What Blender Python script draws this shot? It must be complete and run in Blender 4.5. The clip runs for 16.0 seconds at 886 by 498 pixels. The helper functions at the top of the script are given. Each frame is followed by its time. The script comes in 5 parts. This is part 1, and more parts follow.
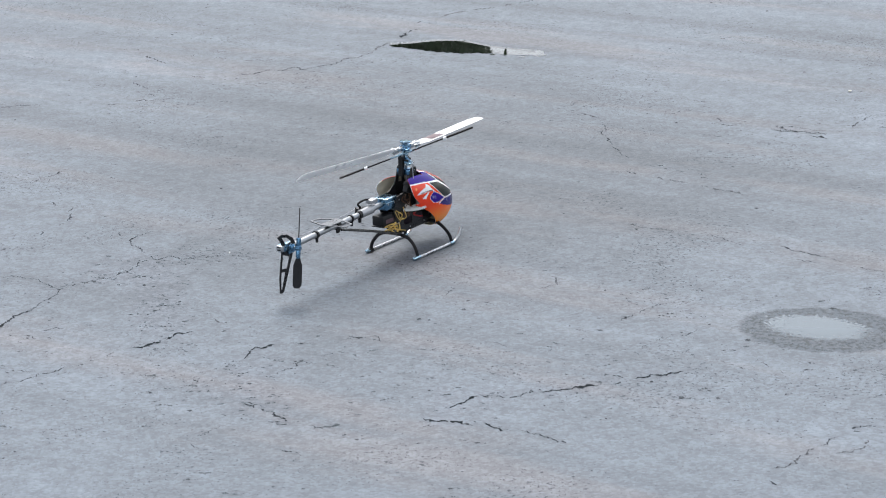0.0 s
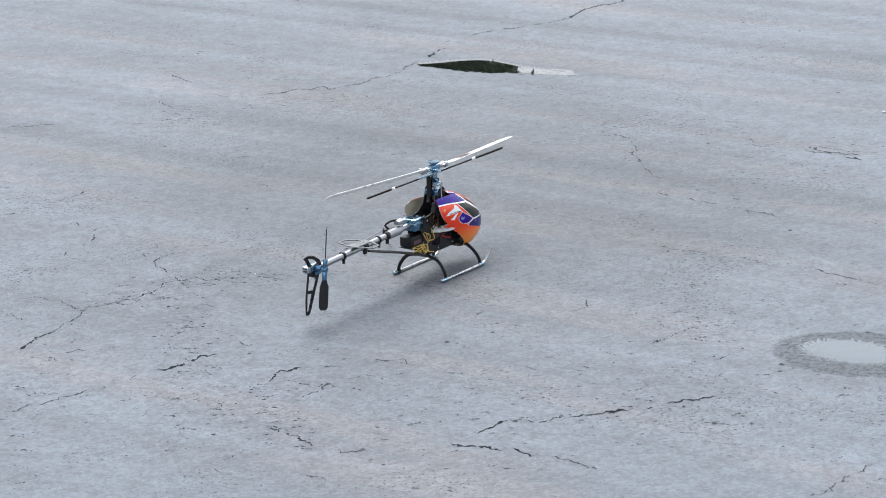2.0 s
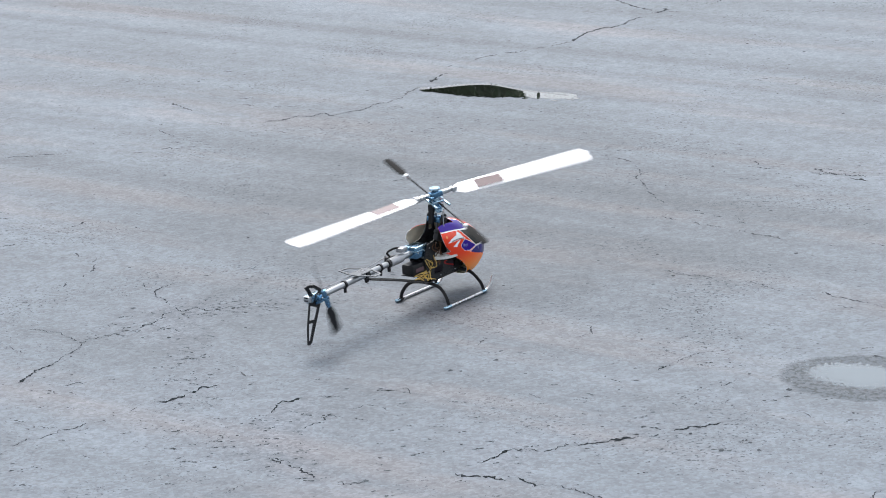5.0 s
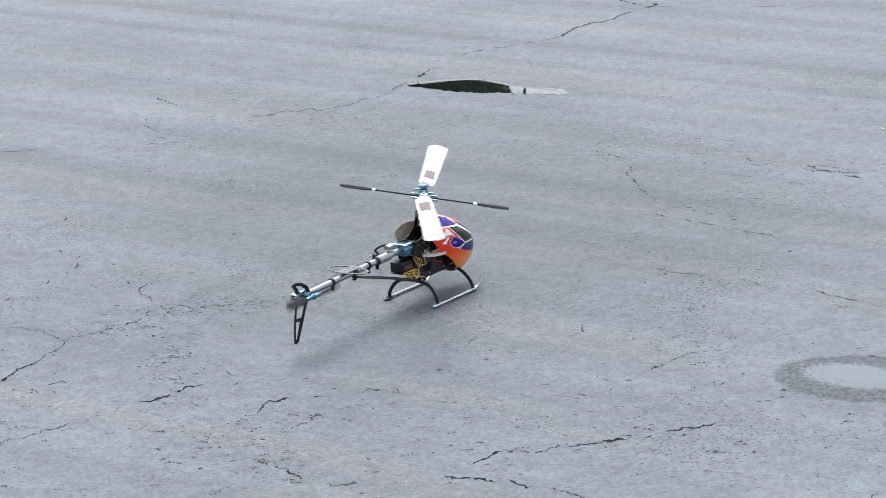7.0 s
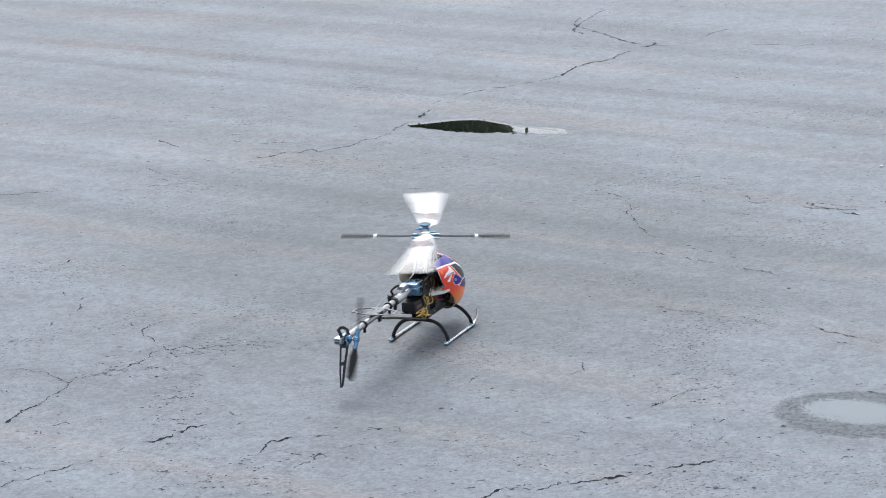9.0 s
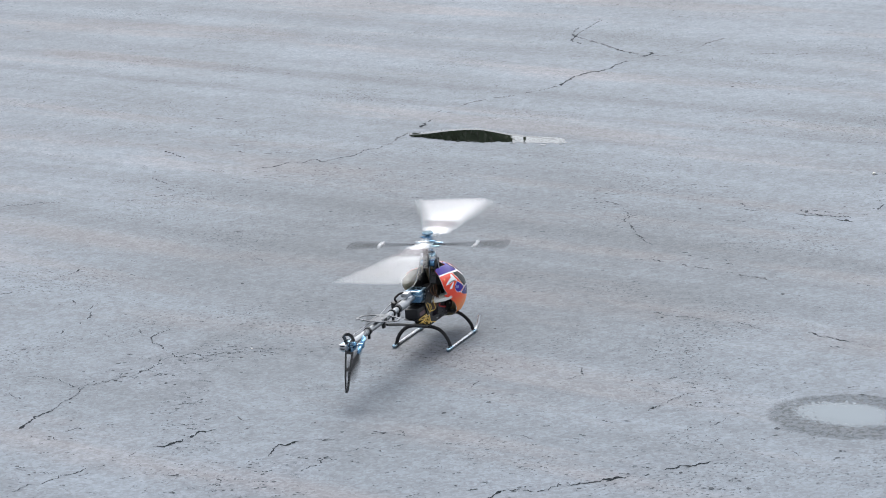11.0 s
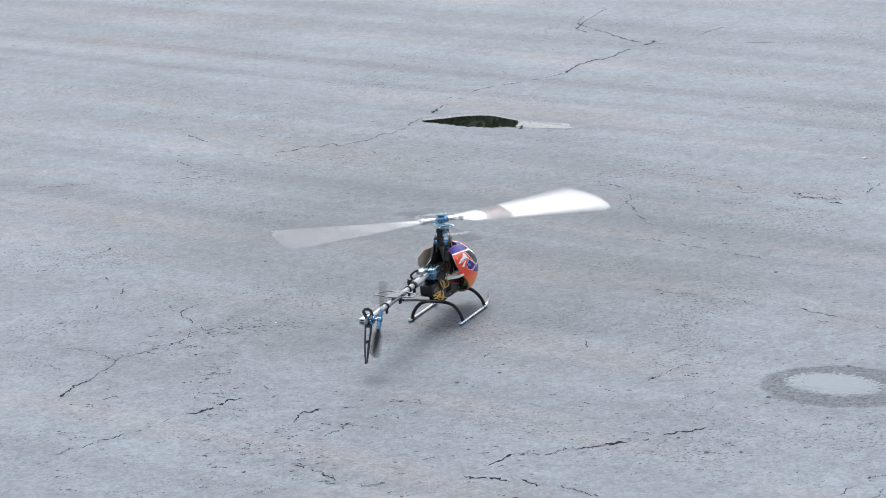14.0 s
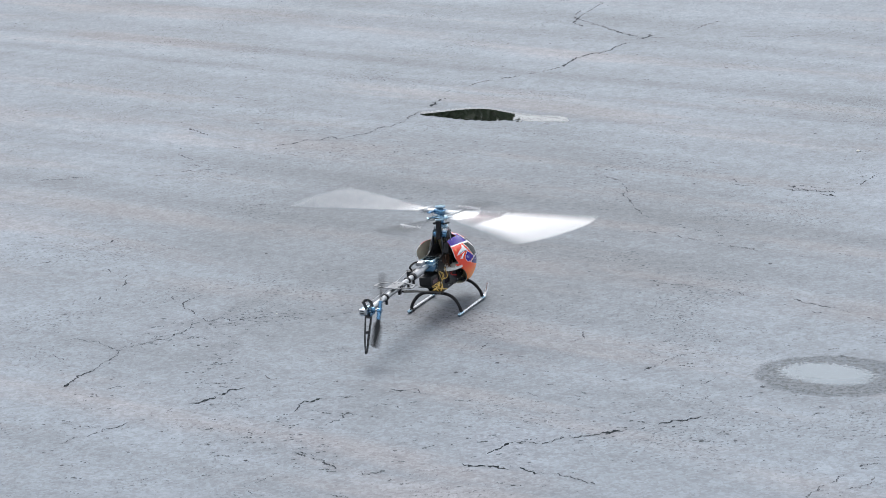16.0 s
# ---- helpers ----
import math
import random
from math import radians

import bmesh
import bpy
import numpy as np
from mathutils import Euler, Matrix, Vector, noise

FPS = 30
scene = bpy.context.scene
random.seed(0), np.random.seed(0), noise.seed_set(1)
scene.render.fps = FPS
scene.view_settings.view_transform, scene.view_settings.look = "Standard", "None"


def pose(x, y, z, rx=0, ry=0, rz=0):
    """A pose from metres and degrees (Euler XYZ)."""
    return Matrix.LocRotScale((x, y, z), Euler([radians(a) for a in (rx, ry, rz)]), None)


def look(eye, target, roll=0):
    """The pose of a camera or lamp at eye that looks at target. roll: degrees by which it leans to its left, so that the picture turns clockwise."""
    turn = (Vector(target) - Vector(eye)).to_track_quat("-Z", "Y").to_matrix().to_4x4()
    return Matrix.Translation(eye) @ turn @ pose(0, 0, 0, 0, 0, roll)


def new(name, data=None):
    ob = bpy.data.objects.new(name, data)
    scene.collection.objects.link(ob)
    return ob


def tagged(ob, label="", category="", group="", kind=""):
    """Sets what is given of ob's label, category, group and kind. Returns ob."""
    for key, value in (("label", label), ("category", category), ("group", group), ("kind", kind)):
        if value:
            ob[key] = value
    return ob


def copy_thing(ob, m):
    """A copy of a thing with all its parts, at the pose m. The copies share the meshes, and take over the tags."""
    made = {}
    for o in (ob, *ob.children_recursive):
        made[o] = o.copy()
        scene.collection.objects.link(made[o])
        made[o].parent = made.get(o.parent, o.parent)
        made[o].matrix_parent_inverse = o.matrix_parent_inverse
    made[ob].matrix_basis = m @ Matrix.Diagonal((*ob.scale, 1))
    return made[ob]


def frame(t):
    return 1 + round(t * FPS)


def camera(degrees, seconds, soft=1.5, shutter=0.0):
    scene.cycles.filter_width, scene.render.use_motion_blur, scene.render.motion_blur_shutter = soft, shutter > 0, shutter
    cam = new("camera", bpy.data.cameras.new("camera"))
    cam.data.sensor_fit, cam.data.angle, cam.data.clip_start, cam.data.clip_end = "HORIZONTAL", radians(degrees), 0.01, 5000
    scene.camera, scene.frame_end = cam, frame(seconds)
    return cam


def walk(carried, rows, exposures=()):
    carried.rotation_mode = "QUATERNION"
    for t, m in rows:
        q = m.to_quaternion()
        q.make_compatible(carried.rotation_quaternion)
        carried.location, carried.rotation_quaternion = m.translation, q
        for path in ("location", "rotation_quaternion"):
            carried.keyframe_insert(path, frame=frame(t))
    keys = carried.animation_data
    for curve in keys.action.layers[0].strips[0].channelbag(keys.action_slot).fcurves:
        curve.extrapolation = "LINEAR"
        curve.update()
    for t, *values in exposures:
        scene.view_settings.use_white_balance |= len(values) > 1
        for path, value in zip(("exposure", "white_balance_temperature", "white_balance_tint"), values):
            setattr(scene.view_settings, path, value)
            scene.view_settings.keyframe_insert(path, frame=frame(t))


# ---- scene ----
cam = camera(18.0, 16.0, soft=0.95, shutter=1.25)
# the clip's camera reads its picture line by line from the top
scene.cycles.rolling_shutter_type, scene.cycles.rolling_shutter_duration = "TOP", 0.34
PATH = [
    (0, (0.0, -5.754, 1.692), (0.024, -3.837, 1.124), -2.4),
    (0.5, (-0.003, -5.712, 1.686), (0.017, -3.791, 1.13), -2.5),
    (1, (-0.003, -5.691, 1.676), (0.011, -3.769, 1.123), -2.5),
    (1.5, (-0.001, -5.682, 1.672), (0.004, -3.761, 1.113), -2.5),
    (2, (-0.004, -5.67, 1.669), (0.002, -3.748, 1.116), -2.4),
    (2.5, (-0.008, -5.666, 1.674), (0.004, -3.739, 1.137), -2.3),
    (3, (-0.007, -5.667, 1.668), (0.004, -3.737, 1.142), -2.4),
    (3.5, (-0.005, -5.673, 1.674), (0.004, -3.744, 1.145), -2.6),
    (5.8, (0.013, -5.542, 1.642), (0.016, -3.616, 1.103), -3.3),
    (6, (0.007, -5.528, 1.637), (0.017, -3.601, 1.1), -3.2),
    (6.5, (0.005, -5.526, 1.64), (0.021, -3.601, 1.098), -3.1),
    (7, (0.002, -5.529, 1.643), (0.013, -3.603, 1.102), -2.9),
    (7.5, (0.004, -5.538, 1.641), (0.004, -3.612, 1.102), -3.1),
    (8, (0.008, -5.541, 1.641), (0.013, -3.614, 1.107), -3.1),
    (8.5, (0.011, -5.543, 1.65), (0.027, -3.61, 1.137), -3.2),
    (9, (0.008, -5.561, 1.653), (0.018, -3.628, 1.139), -3.3),
    (9.2, (0.006, -5.566, 1.649), (0.011, -3.634, 1.132), -3.3),
    (11.3, (-0.001, -5.76, 1.712), (0.012, -3.826, 1.203), -3.6),
    (11.5, (0.002, -5.816, 1.729), (0.013, -3.883, 1.217), -3.7),
    (12, (-0.012, -5.975, 1.775), (0.001, -4.043, 1.257), -3.5),
    (12.5, (-0.014, -6.02, 1.779), (-0.001, -4.088, 1.26), -3.5),
    (13, (-0.013, -6.039, 1.786), (-0.002, -4.109, 1.262), -3.5),
    (13.5, (-0.016, -6.033, 1.783), (-0.006, -4.102, 1.258), -3.5),
    (14, (-0.02, -6.055, 1.789), (-0.013, -4.125, 1.266), -3.5),
    (14.5, (-0.02, -6.092, 1.799), (-0.015, -4.162, 1.273), -3.6),
    (15, (-0.018, -6.111, 1.805), (-0.011, -4.182, 1.276), -3.6),
    (15.5, (-0.024, -6.116, 1.805), (-0.015, -4.188, 1.273), -3.5),
    (16, (-0.025, -6.138, 1.809), (-0.016, -4.209, 1.281), -3.5),
]
walk(cam, [(t, look(eye, target, roll)) for t, eye, target, roll in PATH], [(0, 1.59), (3.5, 1.72), (6, 1.61), (9, 1.62), (16, 1.66)])

# ---- light ----
SUN_UP, SUN_ROUND = 60.0, -2.0
world = bpy.data.worlds.new("overcast_sky")
scene.world = world
world.use_nodes = True
wn, wl = world.node_tree.nodes, world.node_tree.links
sky = wn.new("ShaderNodeTexSky")
sky.sky_type = "NISHITA"
sky.sun_disc = False
sky.sun_elevation, sky.sun_rotation = radians(SUN_UP), radians(SUN_ROUND)
sky.air_density, sky.dust_density, sky.ozone_density = 1.0, 2.2, 1.5
veil = wn.new("ShaderNodeHueSaturation")
veil.inputs["Saturation"].default_value = 0.34
wl.new(sky.outputs[0], veil.inputs["Color"])
wl.new(veil.outputs[0], wn["Background"].inputs["Color"])
wn["Background"].inputs["Strength"].default_value = 0.115
sun = new("sun", bpy.data.lights.new("sun", "SUN"))
sun.data.energy, sun.data.angle, sun.data.color = 1.5, radians(34), (1.0, 0.98, 0.95)
su, sr = radians(SUN_UP), radians(SUN_ROUND)
sun.matrix_world = look((30 * math.sin(sr) * math.cos(su), 30 * math.cos(sr) * math.cos(su), 30 * math.sin(su)), (0, 0, 0))


# ---- materials ----
def mat(name, colour, rough=0.5, metal=0.0, spread=0.0, scale=60.0, bump=0.0, coat=0.0, island=False):
    """A surface with grain at two scales in colour, gloss and relief."""
    m = bpy.data.materials.new(name)
    m.use_nodes = True
    n, l = m.node_tree.nodes, m.node_tree.links
    b = n["Principled BSDF"]
    b.inputs["Base Color"].default_value = (*colour, 1)
    b.inputs["Roughness"].default_value, b.inputs["Metallic"].default_value = rough, metal
    b.inputs["Coat Weight"].default_value, b.inputs["Coat Roughness"].default_value = coat, 0.08
    if spread or bump:
        co = n.new("ShaderNodeTexCoord")
        fine, broad = n.new("ShaderNodeTexNoise"), n.new("ShaderNodeTexNoise")
        fine.inputs["Scale"].default_value, broad.inputs["Scale"].default_value = scale, scale / 9
        fine.inputs["Detail"].default_value = 4
        for t in (fine, broad):
            l.new(co.outputs["Object"], t.inputs["Vector"])
        both = n.new("ShaderNodeMath")
        both.operation = "ADD"
        l.new(fine.outputs[0], both.inputs[0])
        l.new(broad.outputs[0], both.inputs[1])
        tone = n.new("ShaderNodeMapRange")
        tone.inputs["From Min"].default_value, tone.inputs["From Max"].default_value = 0.6, 1.4
        tone.inputs["To Min"].default_value, tone.inputs["To Max"].default_value = 1 - spread, 1 + spread
        l.new(both.outputs[0], tone.inputs["Value"])
        mul = n.new("ShaderNodeVectorMath")
        mul.operation = "SCALE"
        mul.inputs[0].default_value = colour
        l.new(tone.outputs[0], mul.inputs["Scale"])
        l.new(mul.outputs[0], b.inputs["Base Color"])
        gl = n.new("ShaderNodeMapRange")
        gl.inputs["From Min"].default_value, gl.inputs["From Max"].default_value = 0.6, 1.4
        gl.inputs["To Min"].default_value, gl.inputs["To Max"].default_value = max(0.03, rough - 0.08), min(1, rough + 0.1)
        l.new(both.outputs[0], gl.inputs["Value"])
        l.new(gl.outputs[0], b.inputs["Roughness"])
        if bump:
            bp = n.new("ShaderNodeBump")
            bp.inputs["Strength"].default_value, bp.inputs["Distance"].default_value = bump, 0.001
            l.new(fine.outputs[0], bp.inputs["Height"])
            l.new(bp.outputs[0], b.inputs["Normal"])
    return m


class Graph:
    """Short hand for node arithmetic."""

    def __init__(self, m):
        self.n, self.l = m.node_tree.nodes, m.node_tree.links

    def put(self, socket, value):
        if isinstance(value, bpy.types.NodeSocket):
            self.l.new(value, socket)
        else:
            socket.default_value = value

    def math(self, op, a, b=0.0, clamp=False):
        x = self.n.new("ShaderNodeMath")
        x.operation, x.use_clamp = op, clamp
        self.put(x.inputs[0], a)
        self.put(x.inputs[1], b)
        return x.outputs[0]

    def span(self, v, a, b, c=0.0, d=1.0):
        x = self.n.new("ShaderNodeMapRange")
        x.interpolation_type = "SMOOTHSTEP"
        for i, k in zip((0, 1, 2, 3, 4), (v, a, b, c, d)):
            self.put(x.inputs[i], k)
        return x.outputs[0]

    def noise(self, vec, scale, detail=3.0, rough=0.5):
        x = self.n.new("ShaderNodeTexNoise")
        self.put(x.inputs["Vector"], vec)
        x.inputs["Scale"].default_value, x.inputs["Detail"].default_value, x.inputs["Roughness"].default_value = scale, detail, rough
        return x.outputs[0]

    def mapped(self, vec, turn=0.0, scale=(1, 1, 1)):
        for rot, size in ((turn, (1, 1, 1)), (0.0, scale)):
            x = self.n.new("ShaderNodeMapping")
            self.put(x.inputs["Vector"], vec)
            x.inputs["Rotation"].default_value, x.inputs["Scale"].default_value = (0, 0, radians(rot)), size
            vec = x.outputs[0]
        return vec

    def mix(self, fac, a, b):
        x = self.n.new("ShaderNodeMix")
        x.data_type = "RGBA"
        self.put(x.inputs[0], fac)
        self.put(x.inputs[6], a)
        self.put(x.inputs[7], b)
        return x.outputs[2]


# centre, turn, radii and depth: a broad darker zone round the helicopter, then stains
DARK_PATCHES = [(0.08, 0.55, 10, 1.05, 1.6, 0.27), (-0.42, 0.14, 47, 0.30, 0.050, 0.16), (0.20, 0.44, 0, 0.06, 0.05, 0.14), (-0.51, -0.24, 0, 0.07, 0.08, 0.14), (-1.02, 1.45, 0, 0.09, 0.08, 0.14), (-0.2, 1.25, -36, 0.35, 0.10, 0.08)]
STREAK = 36.9   # the lane of the faint tyre streaks, degrees


def asphalt_material(name):
    m = bpy.data.materials.new(name)
    m.use_nodes = True
    g = Graph(m)
    b = g.n["Principled BSDF"]
    at = g.n.new("ShaderNodeNewGeometry").outputs["Position"]
    along = g.mapped(at, STREAK)                       # x along the lane, y across it
    sep = g.n.new("ShaderNodeSeparateXYZ")
    g.l.new(along, sep.inputs[0])
    across = g.math("ADD", sep.outputs[1], g.math("MULTIPLY", g.math("SUBTRACT", g.noise(at, 0.9), 0.5), 0.09))
    # broad tones: bluish grey, worn pinkish beige
    grey, pink = (*BASE, 1), (BASE[0] * 1.20, BASE[1] * 1.04, BASE[2] * 0.97, 1)
    lane = g.mapped(at, STREAK, (0.3, 2.2, 1))
    worn = g.span(g.noise(lane, 1.7, 5, 0.6), 0.50, 0.66)
    patchy = g.span(g.noise(g.mapped(at, STREAK, (0.6, 1.6, 1)), 3.2, 4, 0.6), 0.36, 0.60)
    for centre, width, start, stop in ((0.35, 0.10, -4.0, 3.0), (0.74, 0.06, -0.4, 0.6), (1.12, 0.16, -2.8, -0.8), (-0.90, 0.09, -0.6, 0.9)):
        off = g.math("ABSOLUTE", g.math("SUBTRACT", across, centre))
        reach = g.math("MULTIPLY", g.span(sep.outputs[0], start - 0.2, start + 0.2), g.span(sep.outputs[0], stop - 0.2, stop + 0.2, 1.0, 0.0))
        band = g.math("MULTIPLY", g.math("MULTIPLY", g.span(off, width * 0.2, width, 1.0, 0.0), reach), patchy)
        worn = g.math("MAXIMUM", worn, band)
    col = g.mix(g.math("MULTIPLY", worn, 0.9), grey, pink)
    blotch = g.span(g.noise(at, 2.0, 5, 0.6), 0.3, 0.72, 0.89, 1.11)
    lanes = g.span(g.noise(g.mapped(at, STREAK, (0.22, 5.0, 1)), 1.3, 3, 0.55), 0.3, 0.7, 0.89, 1.08)
    tone = g.math("MULTIPLY", blotch, lanes)
    for centre, width, depth in ((2.19, 0.06, 0.16), (1.955, 0.055, 0.13), (0.505, 0.11, 0.13), (0.86, 0.07, 0.07), (1.70, 0.05, 0.09), (2.75, 0.08, 0.08), (3.05, 0.06, 0.06), (-0.62, 0.2, 0.05)):
        off = g.math("ABSOLUTE", g.math("SUBTRACT", across, centre))
        tone = g.math("MULTIPLY", tone, g.span(off, width * 0.3, width, 1 - depth, 1.0))
    # aggregate: stones of 4 to 8 mm, fine grit, and small dark pits
    vor = g.n.new("ShaderNodeTexVoronoi")
    g.put(vor.inputs["Vector"], at)
    vor.inputs["Scale"].default_value = 150
    stones = g.span(vor.outputs["Distance"], 0.0, 0.75, 1.03, 0.96)
    hue = g.n.new("ShaderNodeSeparateColor")
    g.l.new(vor.outputs["Color"], hue.inputs[0])
    stones = g.math("MULTIPLY", stones, g.span(hue.outputs[0], 0.0, 1.0, 0.86, 1.15))
    grit = g.span(g.noise(at, 420, 3, 0.65), 0.25, 0.75, 0.94, 1.06)
    mottle = g.span(g.noise(at, 24, 5, 0.65), 0.3, 0.7, 0.88, 1.12)
    crowd = g.span(g.noise(at, 2.6, 3, 0.6), 0.40, 0.66, -0.03, 0.085)          # where pits crowd
    pits = g.span(g.math("ADD", g.noise(at, 120, 3, 0.6), crowd), 0.668, 0.700, 1.0, 0.40)
    grains = g.span(g.noise(at, 170, 2, 0.5), 0.70, 0.74, 1.0, 1.22)
    # one broad darker zone and the smaller stains, all with uneven edges
    patch_tone = 1.0
    for cx, cy, turn, rx, ry, depth in DARK_PATCHES:
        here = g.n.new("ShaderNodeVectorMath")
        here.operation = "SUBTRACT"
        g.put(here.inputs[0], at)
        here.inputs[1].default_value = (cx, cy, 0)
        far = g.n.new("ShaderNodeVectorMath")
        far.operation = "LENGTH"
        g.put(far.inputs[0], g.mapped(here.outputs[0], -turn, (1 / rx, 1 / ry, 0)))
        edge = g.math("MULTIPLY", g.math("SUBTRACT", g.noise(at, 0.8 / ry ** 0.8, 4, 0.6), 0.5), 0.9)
        patch_tone = g.math("MULTIPLY", patch_tone, g.span(g.math("ADD", far.outputs["Value"], edge), 0.25, 1.15, 1 - depth, 1.0))
    seams = g.span(g.noise(g.mapped(at, 10, (1, 0.55, 1)), 26, 5, 0.65), 0.655, 0.70, 1.0, 0.62)
    thick = g.span(g.noise(at, 3.1, 2), 0.45, 0.62)
    seams = g.math("ADD", g.math("MULTIPLY", seams, thick), g.math("SUBTRACT", 1.0, thick))
    for k in (stones, grit, mottle, seams, grains, patch_tone):
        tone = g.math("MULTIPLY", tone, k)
    # the damp ring round the nearer puddle, and the beads of water that cling to its grit
    def distance(cx, cy, turn, rx, ry):
        shift, size = g.n.new("ShaderNodeVectorMath"), g.n.new("ShaderNodeVectorMath")
        shift.operation, size.operation = "SUBTRACT", "LENGTH"
        g.put(shift.inputs[0], at)
        shift.inputs[1].default_value = (cx, cy, 0)
        g.put(size.inputs[0], g.mapped(shift.outputs[0], -turn, (1 / rx, 1 / ry, 0)))
        return size.outputs["Value"]

    reach = g.math("ADD", distance(0.784, -0.700, -30, 0.160, 0.124), g.math("MULTIPLY", g.math("SUBTRACT", g.noise(at, 30, 5, 0.7), 0.5), 0.34))
    damp = g.span(reach, 0.96, 1.10, 1.0, 0.0)
    core = distance(0.772, -0.682, -35, 0.098, 0.062)
    beads = g.noise(g.mapped(at, 0, (0.75, 0.6, 1)), 190, 3, 0.65)
    film = g.math("MULTIPLY", g.span(g.math("SUBTRACT", beads, g.span(core, 0.72, 1.34, 0.37, 0.63)), -0.015, 0.02), g.span(core, 1.5, 1.9, 1.0, 0.0))
    speck = g.span(g.noise(g.mapped(at, 0, (0.7, 0.6, 1)), 140, 3, 0.6), 0.48, 0.58, 0.0, 0.85)
    damped = g.math("ADD", g.math("MULTIPLY", damp, 0.66), g.math("SUBTRACT", 1.0, damp))
    scale = g.n.new("ShaderNodeVectorMath")
    scale.operation = "SCALE"
    g.l.new(col, scale.inputs[0])
    g.put(scale.inputs["Scale"], g.math("MULTIPLY", tone, damped))
    full = g.mix(g.math("MULTIPLY", damp, 0.55), scale.outputs[0], (0.036, 0.050, 0.066, 1))
    full = g.mix(g.math("MULTIPLY", damp, speck), full, (0.012, 0.017, 0.022, 1))
    full = g.mix(g.math("SUBTRACT", 1.0, pits), full, (0.010, 0.015, 0.018, 1))
    full = g.mix(film, full, (0.046, 0.064, 0.076, 1))
    g.l.new(full, b.inputs["Base Color"])
    rough = g.span(g.noise(at, 60, 3), 0.3, 0.7, 0.74, 0.80)
    rough = g.math("SUBTRACT", rough, g.math("MULTIPLY", damp, 0.06))
    g.put(b.inputs["Roughness"], g.math("ADD", g.math("MULTIPLY", rough, g.math("SUBTRACT", 1.0, film)), g.math("MULTIPLY", film, 0.03)))
    g.put(b.inputs["Specular IOR Level"], g.math("MULTIPLY", g.math("SUBTRACT", g.math("ADD", 0.40, g.math("MULTIPLY", film, -0.15)), g.math("MULTIPLY", g.math("MULTIPLY", damp, 0.10), g.math("SUBTRACT", 1.0, film))), pits))
    h = g.math("ADD", g.math("MULTIPLY", vor.outputs["Distance"], -0.6), g.math("MULTIPLY", g.noise(at, 420, 3, 0.65), 0.8))
    h = g.math("ADD", h, g.math("MULTIPLY", g.math("MULTIPLY", pits, seams), 1.2))
    bump = g.n.new("ShaderNodeBump")
    bump.inputs["Distance"].default_value = 0.002
    g.put(bump.inputs["Strength"], g.math("MULTIPLY", 0.16, g.math("SUBTRACT", 1.0, film)))
    g.put(bump.inputs["Height"], h)
    g.l.new(bump.outputs[0], b.inputs["Normal"])
    return m


BASE = (0.0875, 0.104, 0.1250)
ASPHALT = asphalt_material("worn_asphalt")
CRACK = mat("crack_dirt", (0.013, 0.016, 0.019), 0.95, spread=0.8, scale=160, bump=0.6)
FLECK = mat("fleck_dirt", (0.042, 0.048, 0.054), 0.95, spread=0.8, scale=70, bump=0.5)
DULL = mat("dull_crack_dirt", (0.024, 0.028, 0.033), 0.95, spread=0.8, scale=160, bump=0.6)
FADED = mat("shallow_crack_dirt", (0.05, 0.054, 0.06), 0.95, spread=0.5, scale=300, bump=0.5)
for m in (CRACK, DULL, FLECK, FADED):
    m.node_tree.nodes["Principled BSDF"].inputs["Specular IOR Level"].default_value = 0.05
WATER = mat("puddle_water", (0.007, 0.009, 0.007), 0.012)
SHALLOW = mat("shallow_water_on_asphalt", (0.046, 0.064, 0.076), 0.02)
SHALLOW.node_tree.nodes["Principled BSDF"].inputs["IOR"].default_value = 1.33
WATER.node_tree.nodes["Principled BSDF"].inputs["IOR"].default_value = 1.33
PLASTIC = mat("black_plastic", (0.0096, 0.0096, 0.0108), 0.38, spread=0.3, scale=250, bump=0.1)
CARBON = mat("carbon_plate", (0.012, 0.0126, 0.0138), 0.3, spread=0.45, scale=420, coat=0.3)
SHEEN = mat("grey_carbon_sheet", (0.085, 0.09, 0.097), 0.3, spread=0.3, scale=300)
RUBBER = mat("black_rubber", (0.012, 0.012, 0.012), 0.8, spread=0.3, scale=200)
ALU = mat("bare_aluminium", (0.435, 0.45, 0.465), 0.28, 1.0, spread=0.12, scale=180)
BOOMTUBE = mat("satin_aluminium_tube", (0.3024, 0.3168, 0.3312), 0.34, 0.9, spread=0.12, scale=90)
BLUE = mat("blue_anodised_metal", (0.11, 0.23, 0.36), 0.22, 0.9, spread=0.25, scale=160)
PALEBLUE = mat("pale_blue_anodised_metal", (0.34, 0.48, 0.57), 0.2, 0.9, spread=0.2, scale=160)
STEEL = mat("dark_steel", (0.24, 0.2475, 0.2625), 0.3, 1.0, spread=0.2, scale=200)
WHITE = mat("white_blade_paint", (0.86, 0.86, 0.86), 0.3, spread=0.03, scale=60, coat=0.2)
DECAL = mat("dark_blade_print", (0.07, 0.035, 0.042), 0.4, spread=0.3, scale=120)
GEAR = mat("white_nylon_gear", (0.624, 0.624, 0.608), 0.45, spread=0.06, scale=90)
GREYBLADE = mat("dark_grey_plastic_blade", (0.018, 0.0186, 0.0204), 0.62, spread=0.25, scale=200)
YELLOW = mat("yellow_wire", (0.56, 0.37, 0.09), 0.5, spread=0.15, scale=200)
RED = mat("red_wire", (0.385, 0.021, 0.021), 0.45, spread=0.15, scale=200)
BROWN = mat("brown_wire", (0.084, 0.035, 0.014), 0.5, spread=0.15, scale=200)
